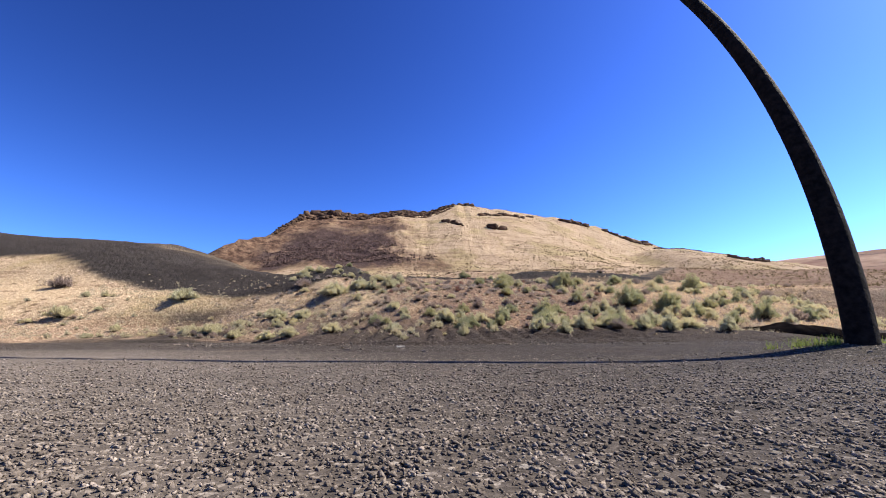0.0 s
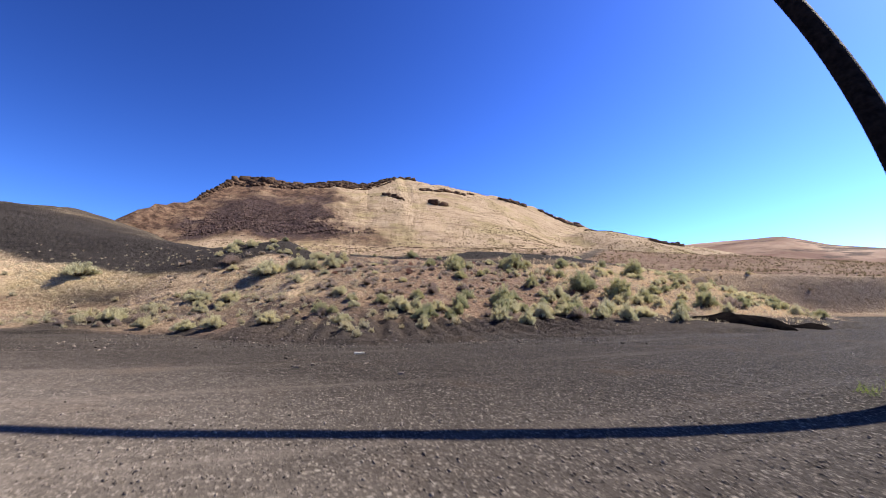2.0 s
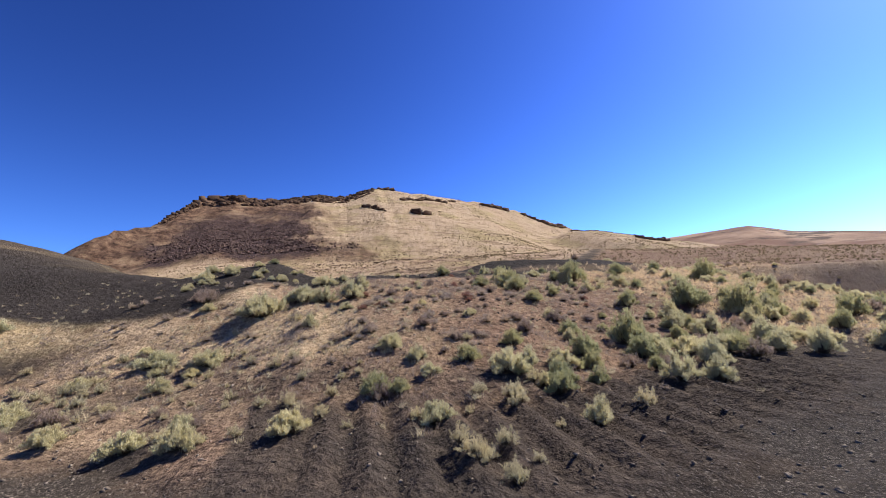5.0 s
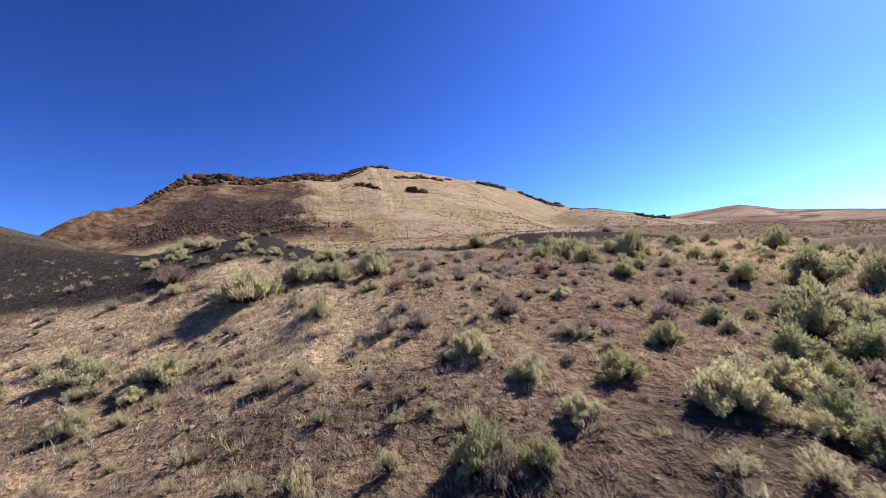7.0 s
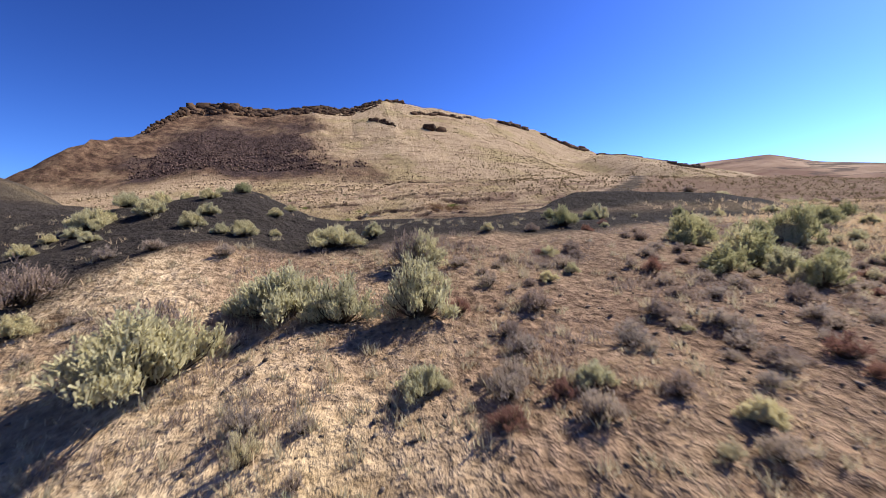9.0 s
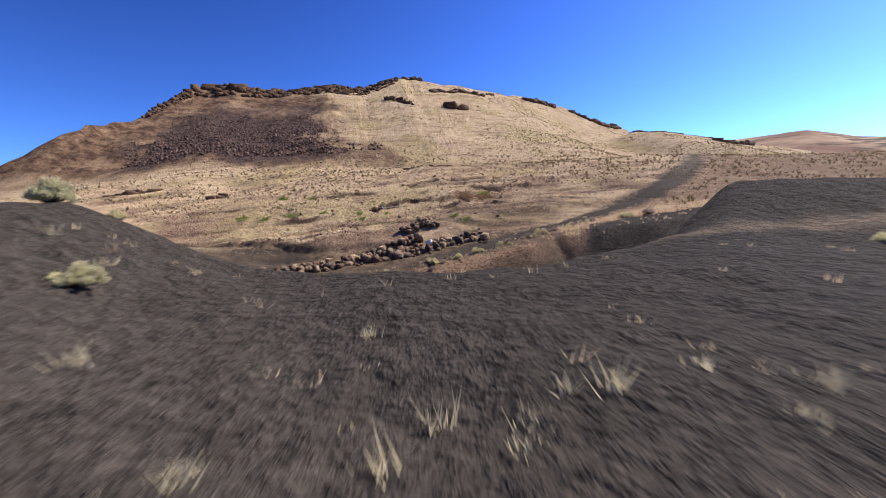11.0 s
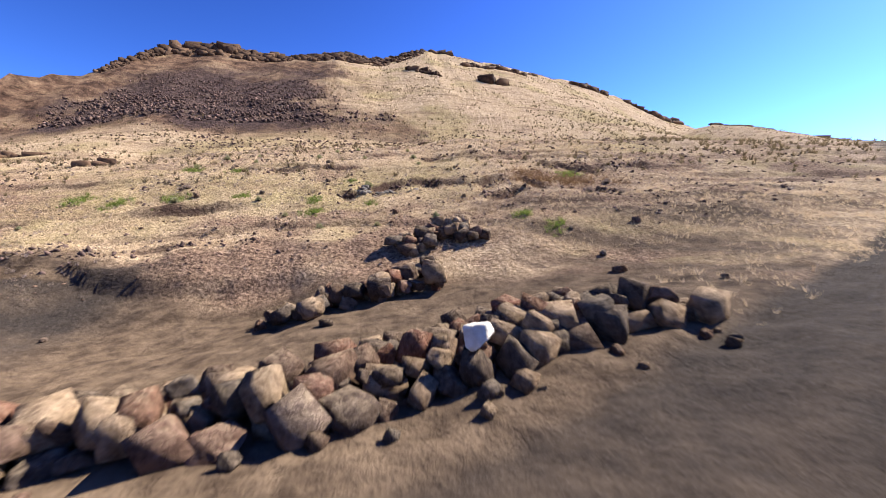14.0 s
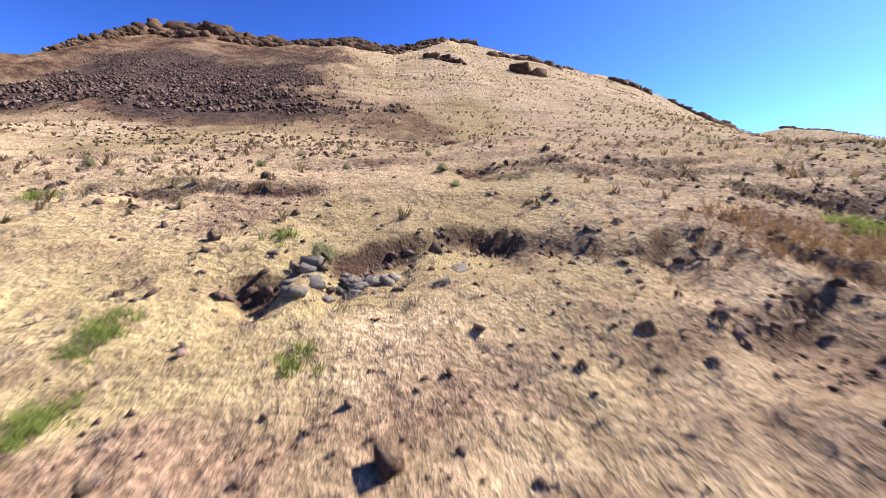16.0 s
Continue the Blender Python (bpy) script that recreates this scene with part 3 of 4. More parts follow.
# ---- sagebrush ----
def stems_and_leaves(seed, stems, leaves, tall, lean=0.9):
    """A bush about 1 m across: woody stems that fan out, and upright leaf spikes at their ends."""
    rng = np.random.RandomState(seed)
    sv, sf, lv, lf = [], [], [], []
    for k in range(stems):
        a = rng.rand() * 2 * math.pi
        r = math.sqrt(rng.rand()) * 0.44 * (0.85 + 0.28 * math.sin(3 * a + seed) + 0.2 * math.sin(7 * a + 2 * seed))
        h = tall * (1 - 0.7 * (r / 0.5) ** 2) * (0.45 + 0.65 * rng.rand()) * (0.8 + 0.3 * math.sin(5 * a + 3 * seed)) + 0.05
        tip = np.array([math.cos(a) * r, math.sin(a) * r, h])
        bow = np.array([math.cos(a) * r * 0.75, math.sin(a) * r * 0.75, h * 0.35]) + rng.randn(3) * 0.03
        pts = [np.array([math.cos(a), math.sin(a), 0]) * 0.03 * lean, bow, tip]
        path = [(1 - u) ** 2 * pts[0] + 2 * u * (1 - u) * pts[1] + u * u * pts[2] for u in (0, 0.33, 0.66, 1)]
        for i, p in enumerate(path):
            w = 0.013 * (1 - i / 4) * (0.6 + 0.8 * rng.rand())
            sv += [p + np.array([math.cos(b), math.sin(b), 0]) * w for b in (0, 2.1, 4.2)]
            if i:
                o = len(sv) - 6
                sf += [[o + j, o + (j + 1) % 3, o + 3 + (j + 1) % 3, o + 3 + j] for j in range(3)]
        out = unit(tip - bow)
        for _ in range(leaves):
            u = rng.rand() ** 0.6
            p = path[1] + (tip - path[1]) * (0.36 + 0.68 * u) + rng.randn(3) * 0.028
            d = unit(out * 0.5 + np.array([0, 0, 0.8]) + rng.randn(3) * 0.42)
            side = unit(np.cross(d, rng.randn(3)))
            ln, w = 0.03 + 0.055 * rng.rand(), 0.004 + 0.005 * rng.rand()
            o = len(lv)
            lv += [p - side * w * 0.4, p + side * w * 0.4, p + d * ln + side * w, p + d * ln - side * w]
            lf.append([o, o + 1, o + 2, o + 3])
    return (sv, sf), (lv, lf)


def bush_kind(name, label, seed, stems, leaves, tall, mat, category="shrub"):
    (sv, sf), (lv, lf) = stems_and_leaves(seed, stems, leaves, tall)
    ob = tagged(new(name), label, category)
    tagged(part("woody_base", mesh_from("woody_base", sv, sf, BARK), ob), kind="stuff")
    tagged(part("foliage", mesh_from("foliage", lv, lf, mat), ob), kind="stuff")
    return ob


KINDS = {}
for letter, args in {
    "s": ("sagebrush", "pale grey-green sagebrush on dry sloping ground", SAGE, 0.46, 160, 60),
    "t": ("sagebrush", "tall grey-green sagebrush with bare dark stems on a slope", SAGE, 0.75, 130, 50),
    "g": ("green_shrub", "fresh green shrub at the gravel's edge", GREEN, 0.6, 130, 52),
    "w": ("weed_clump", "small pale weed clump on dark sloping soil", WEEDY, 0.6, 60, 30),
    "m": ("low_brush", "low mauve-grey brush clump in the dry grass", MAUVE, 0.5, 70, 24),
    "d": ("dead_shrub", "dried brown-grey shrub on the sunny bank", DULL, 0.45, 120, 20),
    "r": ("red_shrub", "small rust-red shrub in the dry grass", RUSTY, 0.55, 90, 22),
}.items():
    name, label, mat, tall, stems, leaves = args
    KINDS[letter] = [bush_kind(name, label, 11 * k + ord(letter), stems, leaves, tall, mat) for k in range(3)]
used = {}


def plant(letter, x, y, width, rng):
    """Puts a bush of that kind down; the first of each shape is the built one."""
    pick = rng.randrange(3)
    ob = KINDS[letter][pick]
    z = float(surface(x, y))
    m = pose(x, y, z - 0.03 * width, 0, 0, rng.uniform(0, 360))
    s = Vector((width, width * rng.uniform(0.85, 1.15), width * (rng.uniform(0.62, 0.85) if letter == "s" and width > 0.9 else rng.uniform(0.8, 1.1))))
    if (letter, pick) in used:
        ob = copy_thing(ob, m)
    else:
        used[letter, pick] = 1
        ob.matrix_basis = m
    ob.scale = s
    ob["group"] = "shrubs of the slope"
    return ob


rng = random.Random(5)
BANK = [("s", -5.0, 21.6, 1.7), ("s", -3.8, 22.5, 1.4), ("t", -3.1, 22.1, 0.85), ("t", -2.2, 21.8, 1.0), ("s", -2.4, 20.4, 0.5), ("t", -1.85, 23.5, 0.8), ("d", -2.0, 23.6, 0.95), ("s", -1.9, 22.9, 0.45),
        ("s", -3.3, 25.4, 1.0), ("s", -2.5, 25.7, 0.5), ("g", 4.0, 23.2, 1.2), ("r", -1.4, 19.9, 0.28), ("r", -1.9, 19.7, 0.35), ("d", -0.9, 21.5, 0.55),
        ("d", 0.4, 21.1, 0.35), ("d", -0.6, 19.6, 0.35), ("s", -8.4, 27.4, 1.0), ("s", -7.3, 27.5, 0.8), ("s", -6.0, 26.0, 0.5), ("s", -5.0, 25.7, 0.5)]
TOE = [("s", -7.2, 19.9, 1.2), ("s", -5.8, 19.3, 0.95), ("d", -5.1, 22.1, 1.2), ("g", 0.0, 15.6, 0.6), ("s", -0.9, 15.0, 0.45), ("g", -1.9, 14.8, 0.55),
       ("g", -1.5, 14.6, 0.4), ("s", -1.0, 15.8, 0.45), ("s", 0.5, 14.8, 0.75), ("d", 1.9, 17.1, 0.6), ("g", 4.6, 16.9, 1.1), ("s", 1.8, 15.2, 0.7),
       ("d", -2.3, 17.9, 0.5), ("d", -1.8, 17.8, 0.4), ("d", -7.2, 23.5, 1.1), ("g", 2.7, 15.8, 0.8), ("s", 4.6, 16.1, 0.9), ("s", 5.8, 16.2, 1.1), ("g", 4.3, 16.0, 0.9)]
EDGE = [("s", 6.8, 16.2, 1.0), ("d", 6.9, 15.5, 0.9), ("s", 10.1, 16.4, 1.1), ("s", 9.8, 17.0, 0.85), ("g", 15.1, 18.9, 1.3), ("g", 18.1, 19.9, 1.0),
        ("g", 23.5, 23.2, 1.2), ("g", 9.7, 20.4, 1.6), ("g", 11.2, 19.7, 1.4), ("g", 4.4, 25.0, 1.2), ("g", 8.1, 25.6, 1.5), ("g", 16.8, 26.7, 1.6),
        ("s", -3.2, 13.9, 0.65), ("s", -4.7, 14.3, 0.65), ("s", -7.2, 15.8, 0.6), ("s", -8.9, 17.4, 1.0), ("s", -5.7, 15.0, 0.7), ("s", -14.2, 24.3, 1.7),
        ("d", -24.5, 28.0, 1.8), ("s", -19.6, 22.8, 1.5), ("s", -6.4, 28.4, 0.55), ("s", -4.7, 27.5, 0.4), ("g", 4.0, 28.4, 0.5), ("s", -0.2, 25.3, 0.3)]
CINDER = [("s", -7.9, 31.3, 0.5), ("s", -6.3, 31.6, 0.6), ("s", -6.9, 31.3, 0.47), ("g", -5.8, 29.2, 0.44), ("s", -4.6, 29.2, 0.4), ("s", -8.8, 29.8, 0.84), ("s", -7.9, 29.4, 0.65), ("s", -7.5, 27.8, 0.64), ("s", -10.9, 32.6, 0.31), ("g", -8.3, 27.8, 0.35), ("s", -8.3, 27.1, 0.79), ("s", -8.2, 26.4, 0.49), ("s", -7.5, 25.5, 0.39), ("s", -8.7, 26.5, 0.37), ("s", -8.5, 25.5, 0.45), ("s", -6.0, 26.0, 0.44), ("s", -5.9, 26.7, 0.51), ("s", -5.4, 25.7, 0.4), ("s", -5.0, 25.9, 0.44), ("s", -4.5, 26.1, 0.27), ("s", -5.6, 31.6, 0.3)]
for letter, x, y, w in BANK + TOE + EDGE + CINDER:
    plant(letter, x, y, w, rng)
# the looser growth between them
count = 0
while count < 230:
    x, y = rng.uniform(-24, 26), rng.uniform(12, 31)
    d = y - float(toe(np.array(x)))
    if d < 1.6 or abs(x + 2.6) < 0.7 or rng.random() > (0.9 if d < 5 or x > 3 else 0.45):
        continue
    if y > 24 + 0.2 * abs(x) and rng.random() < 0.6:
        continue
    if x < 1 and d > 8.5:
        continue
    wide = rng.uniform(0.25, 0.6) if x < 1 else rng.uniform(0.3, 0.8)
    plant("w" if wide < 0.42 else rng.choice("sstssd" if x < 1 else "tgdgst"), x, y, wide, rng)
    count += 1
for k in range(130):
    x, y = rng.uniform(7, 48), rng.uniform(17, 52)
    if y > float(toe(np.array(x))) + 2 and not (x < 14 and y > 29) and abs(y - float(road_mid(np.array(x)))) > 3:
        plant(rng.choice("sgds"), x, y, rng.uniform(0.5, 1.2), rng)
for k in range(130):
    x = rng.uniform(-14, 0.5)
    plant(rng.choice("wwwd"), x, float(toe(np.array(x))) + rng.uniform(0.7, 6.0), rng.uniform(0.16, 0.42), rng)
for k in range(44):
    x = rng.uniform(0, 11)
    plant(rng.choice("tggtd"), x, float(toe(np.array(x))) + rng.uniform(2.8, 6.5), rng.uniform(0.3, 0.65), rng)
for k in range(120):
    x = rng.uniform(-2, 11)
    plant(rng.choice("dddrs"), x, float(toe(np.array(x))) + rng.uniform(5, 15), rng.uniform(0.16, 0.45), rng)
for k in range(230):
    x = rng.uniform(-10, 7)
    y = float(toe(np.array(x))) + rng.uniform(4.6, 13)
    if y < 24.5 and not (abs(x + 2.7) < 0.6 and y > 19):
        plant("m", x, y, rng.uniform(0.16, 0.44), rng)
for k in range(46):
    x = rng.uniform(-3, 13)
    plant("d" if rng.random() < 0.4 else "s", x, float(road_mid(np.array(x))) - rng.uniform(1.7, 3.2), rng.uniform(0.22, 0.6), rng)
for k in range(30):
    x, y = rng.uniform(-16, 14), rng.uniform(64, 82)
    plant("g" if x < 3 and rng.random() < 0.6 else "d", x, y, rng.uniform(0.25, 0.6), rng)
for letter in KINDS:
    for pick in range(3):
        if (letter, pick) not in used:
            KINDS[letter][pick].matrix_basis = pose(8 + 2 * pick, 21 + ord(letter) % 5, float(surface(8 + 2 * pick, 21 + ord(letter) % 5)))


# ---- dry grass ----
def grass_patch(name, count, box, keep, tall, seed, label, mat=STRAW, blades=6, width=0.006):
    rs = np.random.RandomState(seed)
    x, y = rs.uniform(box[0], box[1], count), rs.uniform(box[2], box[3], count)
    ok = keep(x, y, rs.rand(count))
    x, y = x[ok], y[ok]
    z = surface(x, y)
    n = len(x)
    base = np.stack([x, y, z - 0.01], 1)[:, None, :] + rs.randn(n, blades, 3) * [0.035, 0.035, 0]
    h = tall * (0.5 + rs.rand(n, 1)) * (0.6 + 0.6 * rs.rand(n, blades))
    lean = rs.randn(n, blades, 2) * 0.45
    tip = base + np.stack([lean[..., 0] * h, lean[..., 1] * h, h], -1)
    a = rs.rand(n, blades) * 2 * math.pi
    side = np.stack([np.cos(a), np.sin(a), 0 * a], -1) * width * (1 + 0.1 * (y[:, None, None] > 60))
    v = np.stack([base - side, base + side, tip], 2).reshape(-1, 3)
    ob = new(name, mesh_from(name, v, np.arange(len(v)).reshape(-1, 3), mat))
    return tagged(ob, label, "grass", kind="stuff")


def z_grass(x, y):
    return zones(x, y, 0)["grass"]


def on_bank(x, y, r):
    d = y - toe(x)
    c = zones(x, y, 0)["cinder"]
    clump = fbm(x / 1.3, y / 1.3, 3) + 0.5
    return (d > 1.0) & (r < np.clip(clump * 2.2 - 0.55, 0, 1) * (1 - 0.93 * np.clip(c, 0, 1)) * np.clip(0.25 + z_grass(x, y), 0.2, 1) * (1 - 0.55 * step(-1.5, 1.5, x) * (1 - step(7, 9, x))))


def on_hill(x, y, r):
    clump = fbm(x / 1.6, y / 1.6, 3) + 0.5
    flat = (y < 63.4) & (x < 1)
    return (r < np.clip(clump * 2.2 - 0.5, 0, 1)) & ~flat


def on_shoulder(x, y, r):
    return (np.abs(y - road_mid(x)) > 1.5) & (np.abs(y - road_mid(x)) < 5) & (lot_two(x, y) < 0.3) & ((y < road_mid(x)) | (x > 6)) & (r / (0.4 + 0.6 * step(9, 12, x)) < np.clip((fbm(x / 0.8, y / 0.8, 3) + 0.5) * 1.8 - 0.4, 0, 1))


grass_patch("dry_grass", 30000, (-20, 20, 11, 31), on_bank, 0.075, 1, "sun-bleached dry grass and weeds on the bank")
WEED = leaf_material("grey weed", (0.38, 0.335, 0.24), (0.66, 0.59, 0.45), 0.35)
grass_patch("weed_tufts", 16000, (-22, 24, 11, 30), on_bank, 0.10, 8, "pale grey-green weed tufts and seedlings on the bank", WEED, 22, 0.006)
grass_patch("dead_brush", 26000, (-12, 14, 12, 28), lambda x, y, r: (y - toe(x) > 2.0) & (r < np.clip(5 * (fbm(x / 1.1 + 4, y / 0.9, 4) - 0.03), 0, 1) * (1 - zones(x, y, 0)["cinder"])), 0.10, 31,
            "low mauve-grey dead brush matted over the bank", DULL, 14, 0.005)
grass_patch("dry_grass", 44000, (-22, 18, 60, 88), on_hill, 0.115, 2, "bleached bunch grass over the hillside", STRAW, 6, 0.0045)
grass_patch("dry_grass", 26000, (9, 46, 16, 56), lambda x, y, r: (y - toe(x) > 1.5) & (r < 0.75 * (1 - zones(x, y, 0)["cinder"])) & (np.abs(y - road_mid(x)) > 1.8) & (lot_two(x, y) < 0.2), 0.17, 21,
            "bleached dry grass on the slope beside the lots", STRAW, 7, 0.012)
grass_patch("brown_tufts", 9000, (-20, 20, 61, 90), lambda x, y, r: r < np.clip(1.6 * fbm(x / 4 + 8, y / 3, 3) + 0.25, 0, 1), 0.12, 22, "dried brown tufts among the bleached hillside grass", DULL, 12, 0.009)
DUSK = leaf_material("dun brush", (0.10, 0.075, 0.05), (0.24, 0.19, 0.12), 0.4)


def on_upper(x, y, r):
    return (r < np.clip((fbm(x / 9, y / 6, 4) + 0.5) * 1.8 - 0.6, 0.05, 1)) & (y < ridge_y(x)) & ((x > -12) | (y < 108))


grass_patch("hillside_brush", 30000, (-60, 130, 72, 188), on_upper, 0.24, 4, "low dun brush dotted over the tan hillside", DUSK, 8, 0.04)
grass_patch("plain_brush", 15000, (22, 150, 18, 125), lambda x, y, r: (y - toe(x) > 3) & (np.abs(y - road_mid(x)) > 2.5) & (r < np.clip((fbm(x / 7, y / 5, 4) + 0.5) * 1.9 - 0.5, 0.1, 1)), 0.3, 27,
            "dun brush dotted over the grassy plain", DUSK, 9, 0.045)
FRESH = leaf_material("fresh grass", (0.10, 0.15, 0.035), (0.30, 0.36, 0.10), 0.4)


def at_pole(x, y, r):
    return (r < np.exp(-((x - 4.0) / 0.28) ** 2 - ((y - 4.15) / 0.2) ** 2) + np.exp(-((x - 4.95) / 0.3) ** 2 - ((y - 4.35) / 0.22) ** 2)) & (np.hypot(x - 4.28, y - 4.0) > 0.16)


grass_patch("green_grass", 1100, (3.2, 6.2, 3.8, 5.4), at_pole, 0.075, 14, "small green grass tufts at the pole's charred foot", FRESH, 9, 0.004)


def green_spots(x, y, r):
    spot = 0.0
    for px, py, w in GREENS:
        spot = spot + np.exp(-((x - px) ** 2 + (y - py) ** 2) / w ** 2)
    return r < spot


GREENS = ((-3.4, 66.8, 0.32), (-3.7, 68.3, 0.25), (-2.2, 71.1, 0.18), (-9.0, 74.0, 0.32), (-1.0, 67.5, 0.2), (-12.9, 69.3, 0.45), (-10.3, 69.3, 0.45),
          (-15.2, 70.3, 0.45), (-3.6, 67.9, 0.2), (-7.2, 69.0, 0.3), (9.8, 70.5, 0.45), (5.8, 62.0, 0.28), (5.0, 63.4, 0.25), (-12.3, 75.5, 0.4))
grass_patch("green_grass", 80000, (-17, 12, 61, 77), green_spots, 0.17, 15, "fresh green weed clumps in the bleached hillside grass", FRESH, 10, 0.007)
BROWN = leaf_material("dead brown stalk", (0.09, 0.055, 0.035), (0.27, 0.17, 0.105), 0.4)
grass_patch("dry_brush", 5000, (3, 13, 65, 74), lambda x, y, r: r < 0.8 * np.exp(-((x - 8.6) / 2.2) ** 2 - ((y - 69.3) / 0.9) ** 2) + 0.6 * np.exp(-((x - 7.2) / 0.6) ** 2 - ((y - 71) / 0.5) ** 2),
            0.28, 16, "dark brown dead brush below the slumped scarp", BROWN, 9, 0.008)
grass_patch("dry_grass", 26000, (-14, 24, 46, 66), on_shoulder, 0.13, 3, "dry grass fringe along the dirt track")

# ---- stone ----
def stone_material(name, dark, light, tint, lichen=0.3, chips=0.5):
    m, tree, b = material(name, 0.85)
    n = Net(tree)
    f, g = n.noise(3.5, 6, 0.65), n.noise(26, 4)
    c = n.mix(n.span(f, 0.35, 0.68), dark, light)
    c = n.mix(n.span(n.random(), 0.35, 0.9, 0, 0.8), c, tint)
    c = n.mix(n.span(n.island(), 0, 0.7, 0.75, 0), c, tuple(v * 0.6 for v in dark))
    c = n.mix(n.span(n.island(), 0.8, 1.0, 0, chips), c, tuple(v * 1.6 for v in light))
    c = n.mix(n.span(g, 0.62, 0.75, 0, lichen), c, (0.34, 0.30, 0.25))
    c = n.mix(1.0, c, (0.92, 0.90, 0.87), "MULTIPLY")
    n.link(c, b.inputs["Base Color"])
    n.link(n.bump(n.maths("ADD", f, n.maths("MULTIPLY", g, 0.4)), 0.05, 0.8), b.inputs["Normal"])
    return m




def boulder_material():
    m, tree, b = material("basalt boulder", 0.85)
    n = Net(tree)
    f, g = n.noise(2.6, 7, 0.68), n.noise(24, 4)
    hue = n.ramp(n.random(), (0.0, (0.075, 0.06, 0.052)), (0.2, (0.16, 0.105, 0.077)), (0.34, (0.20, 0.095, 0.067)), (0.5, (0.165, 0.138, 0.117)), (0.66, (0.08, 0.06, 0.052)), (0.82, (0.33, 0.245, 0.17)), (1.0, (0.22, 0.155, 0.11)))
    c = n.mix(n.span(f, 0.36, 0.6), n.mix(1.0, hue, (0.35, 0.33, 0.33), "MULTIPLY"), hue)
    up = tree.nodes.new("ShaderNodeNewGeometry")
    split = tree.nodes.new("ShaderNodeSeparateXYZ")
    n.link(up.outputs["Normal"], split.inputs[0])
    dust = n.maths("MULTIPLY", n.span(split.outputs[2], 0.35, 0.9), n.span(n.noise(5, 4), 0.4, 0.65, 0, 0.4))
    c = n.mix(dust, c, (0.36, 0.29, 0.215))
    c = n.mix(n.span(g, 0.62, 0.75, 0, 0.35), c, (0.40, 0.36, 0.30))
    c = n.mix(1.0, c, (1.02, 0.98, 0.93), "MULTIPLY")
    n.link(c, b.inputs["Base Color"])
    n.link(n.bump(n.maths("ADD", f, n.maths("MULTIPLY", g, 0.35)), 0.12, 1.0), b.inputs["Normal"])
    return m


BASALT = boulder_material()
CLIFF = stone_material("rimrock", (0.028, 0.019, 0.016), (0.13, 0.08, 0.055), (0.19, 0.12, 0.08), 0.05, 0.0)
SCREE = stone_material("scree", (0.06, 0.042, 0.039), (0.18, 0.12, 0.105), (0.13, 0.088, 0.078), 0.15)
CHIP = stone_material("gravel chip", (0.09, 0.075, 0.065), (0.24, 0.205, 0.18), (0.19, 0.16, 0.14), 0.3, 0.3)
ASHEN = stone_material("ashen rock", (0.13, 0.118, 0.108), (0.25, 0.225, 0.205), (0.2, 0.18, 0.165), 0.2, 0.0)
PALE = stone_material("pale stone", (0.5, 0.47, 0.43), (0.78, 0.75, 0.70), (0.7, 0.67, 0.62), 0.0, 0.0)


def broken_stone(seed, points=15):
    """A small angular chip: the hull of a few scattered points."""
    rs = np.random.RandomState(seed)
    q = rs.randn(points, 3)
    q = 0.55 * q / np.abs(q).max(1, keepdims=True) + 0.45 * unit(q)
    q = q * rs.uniform(0.75, 1.0, (points, 1)) * [1.0, rs.uniform(0.75, 0.95), rs.uniform(0.65, 0.9)]
    bm = bmesh.new()
    for p in q:
        bm.verts.new(p)
    made = bmesh.ops.convex_hull(bm, input=bm.verts)
    bmesh.ops.delete(bm, geom=[e for e in made["geom_interior"] if isinstance(e, bmesh.types.BMVert)], context="VERTS")
    bmesh.ops.triangulate(bm, faces=bm.faces)
    bm.verts.index_update()
    v = np.array([p.co[:] for p in bm.verts])
    f = np.array([[p.index for p in w.verts] for w in bm.faces])
    bm.free()
    v = v / np.abs(v[:, :2]).max()
    v[:, 2] -= v[:, 2].min()
    return v * 0.5, f


def split_block(seed, fine=4, faces=11, rough=0.05):
    """A boulder split along flat faces, with worn edges and a pitted skin."""
    rs = np.random.RandomState(seed)
    bm = bmesh.new()
    bmesh.ops.create_icosphere(bm, subdivisions=fine, radius=1.0)
    v = np.array([p.co[:] for p in bm.verts])
    f = np.array([[p.index for p in w.verts] for w in bm.faces])
    bm.free()
    way = np.concatenate([np.eye(3), -np.eye(3), np.eye(3)[rs.randint(3, size=faces)] * rs.choice((-1, 1), (faces, 1))])
    way = unit(way + rs.randn(*way.shape) * np.r_[np.full(6, 0.38), np.full(faces, 0.6)][:, None])
    off = np.r_[rs.uniform(0.55, 0.85, 6), rs.uniform(0.72, 0.95, faces)]
    reach = 1.0 / np.maximum((v @ way.T) / off, 1e-3)
    reach = np.minimum(reach, 1.3)
    k = 150.0
    r = -np.log(np.exp(-k * reach).sum(1) + np.exp(-k * 1.2)) / k
    lump = np.array([noise.fractal(Vector(p * 2.6) + Vector((seed, 0, 0)), 0.9, 2.0, 4) for p in v])
    v = v * (r * (1 + rough * lump) )[:, None]
    v = v / np.abs(v[:, :2]).max()
    v[:, 2] -= v[:, 2].min()
    return v * 0.5, f


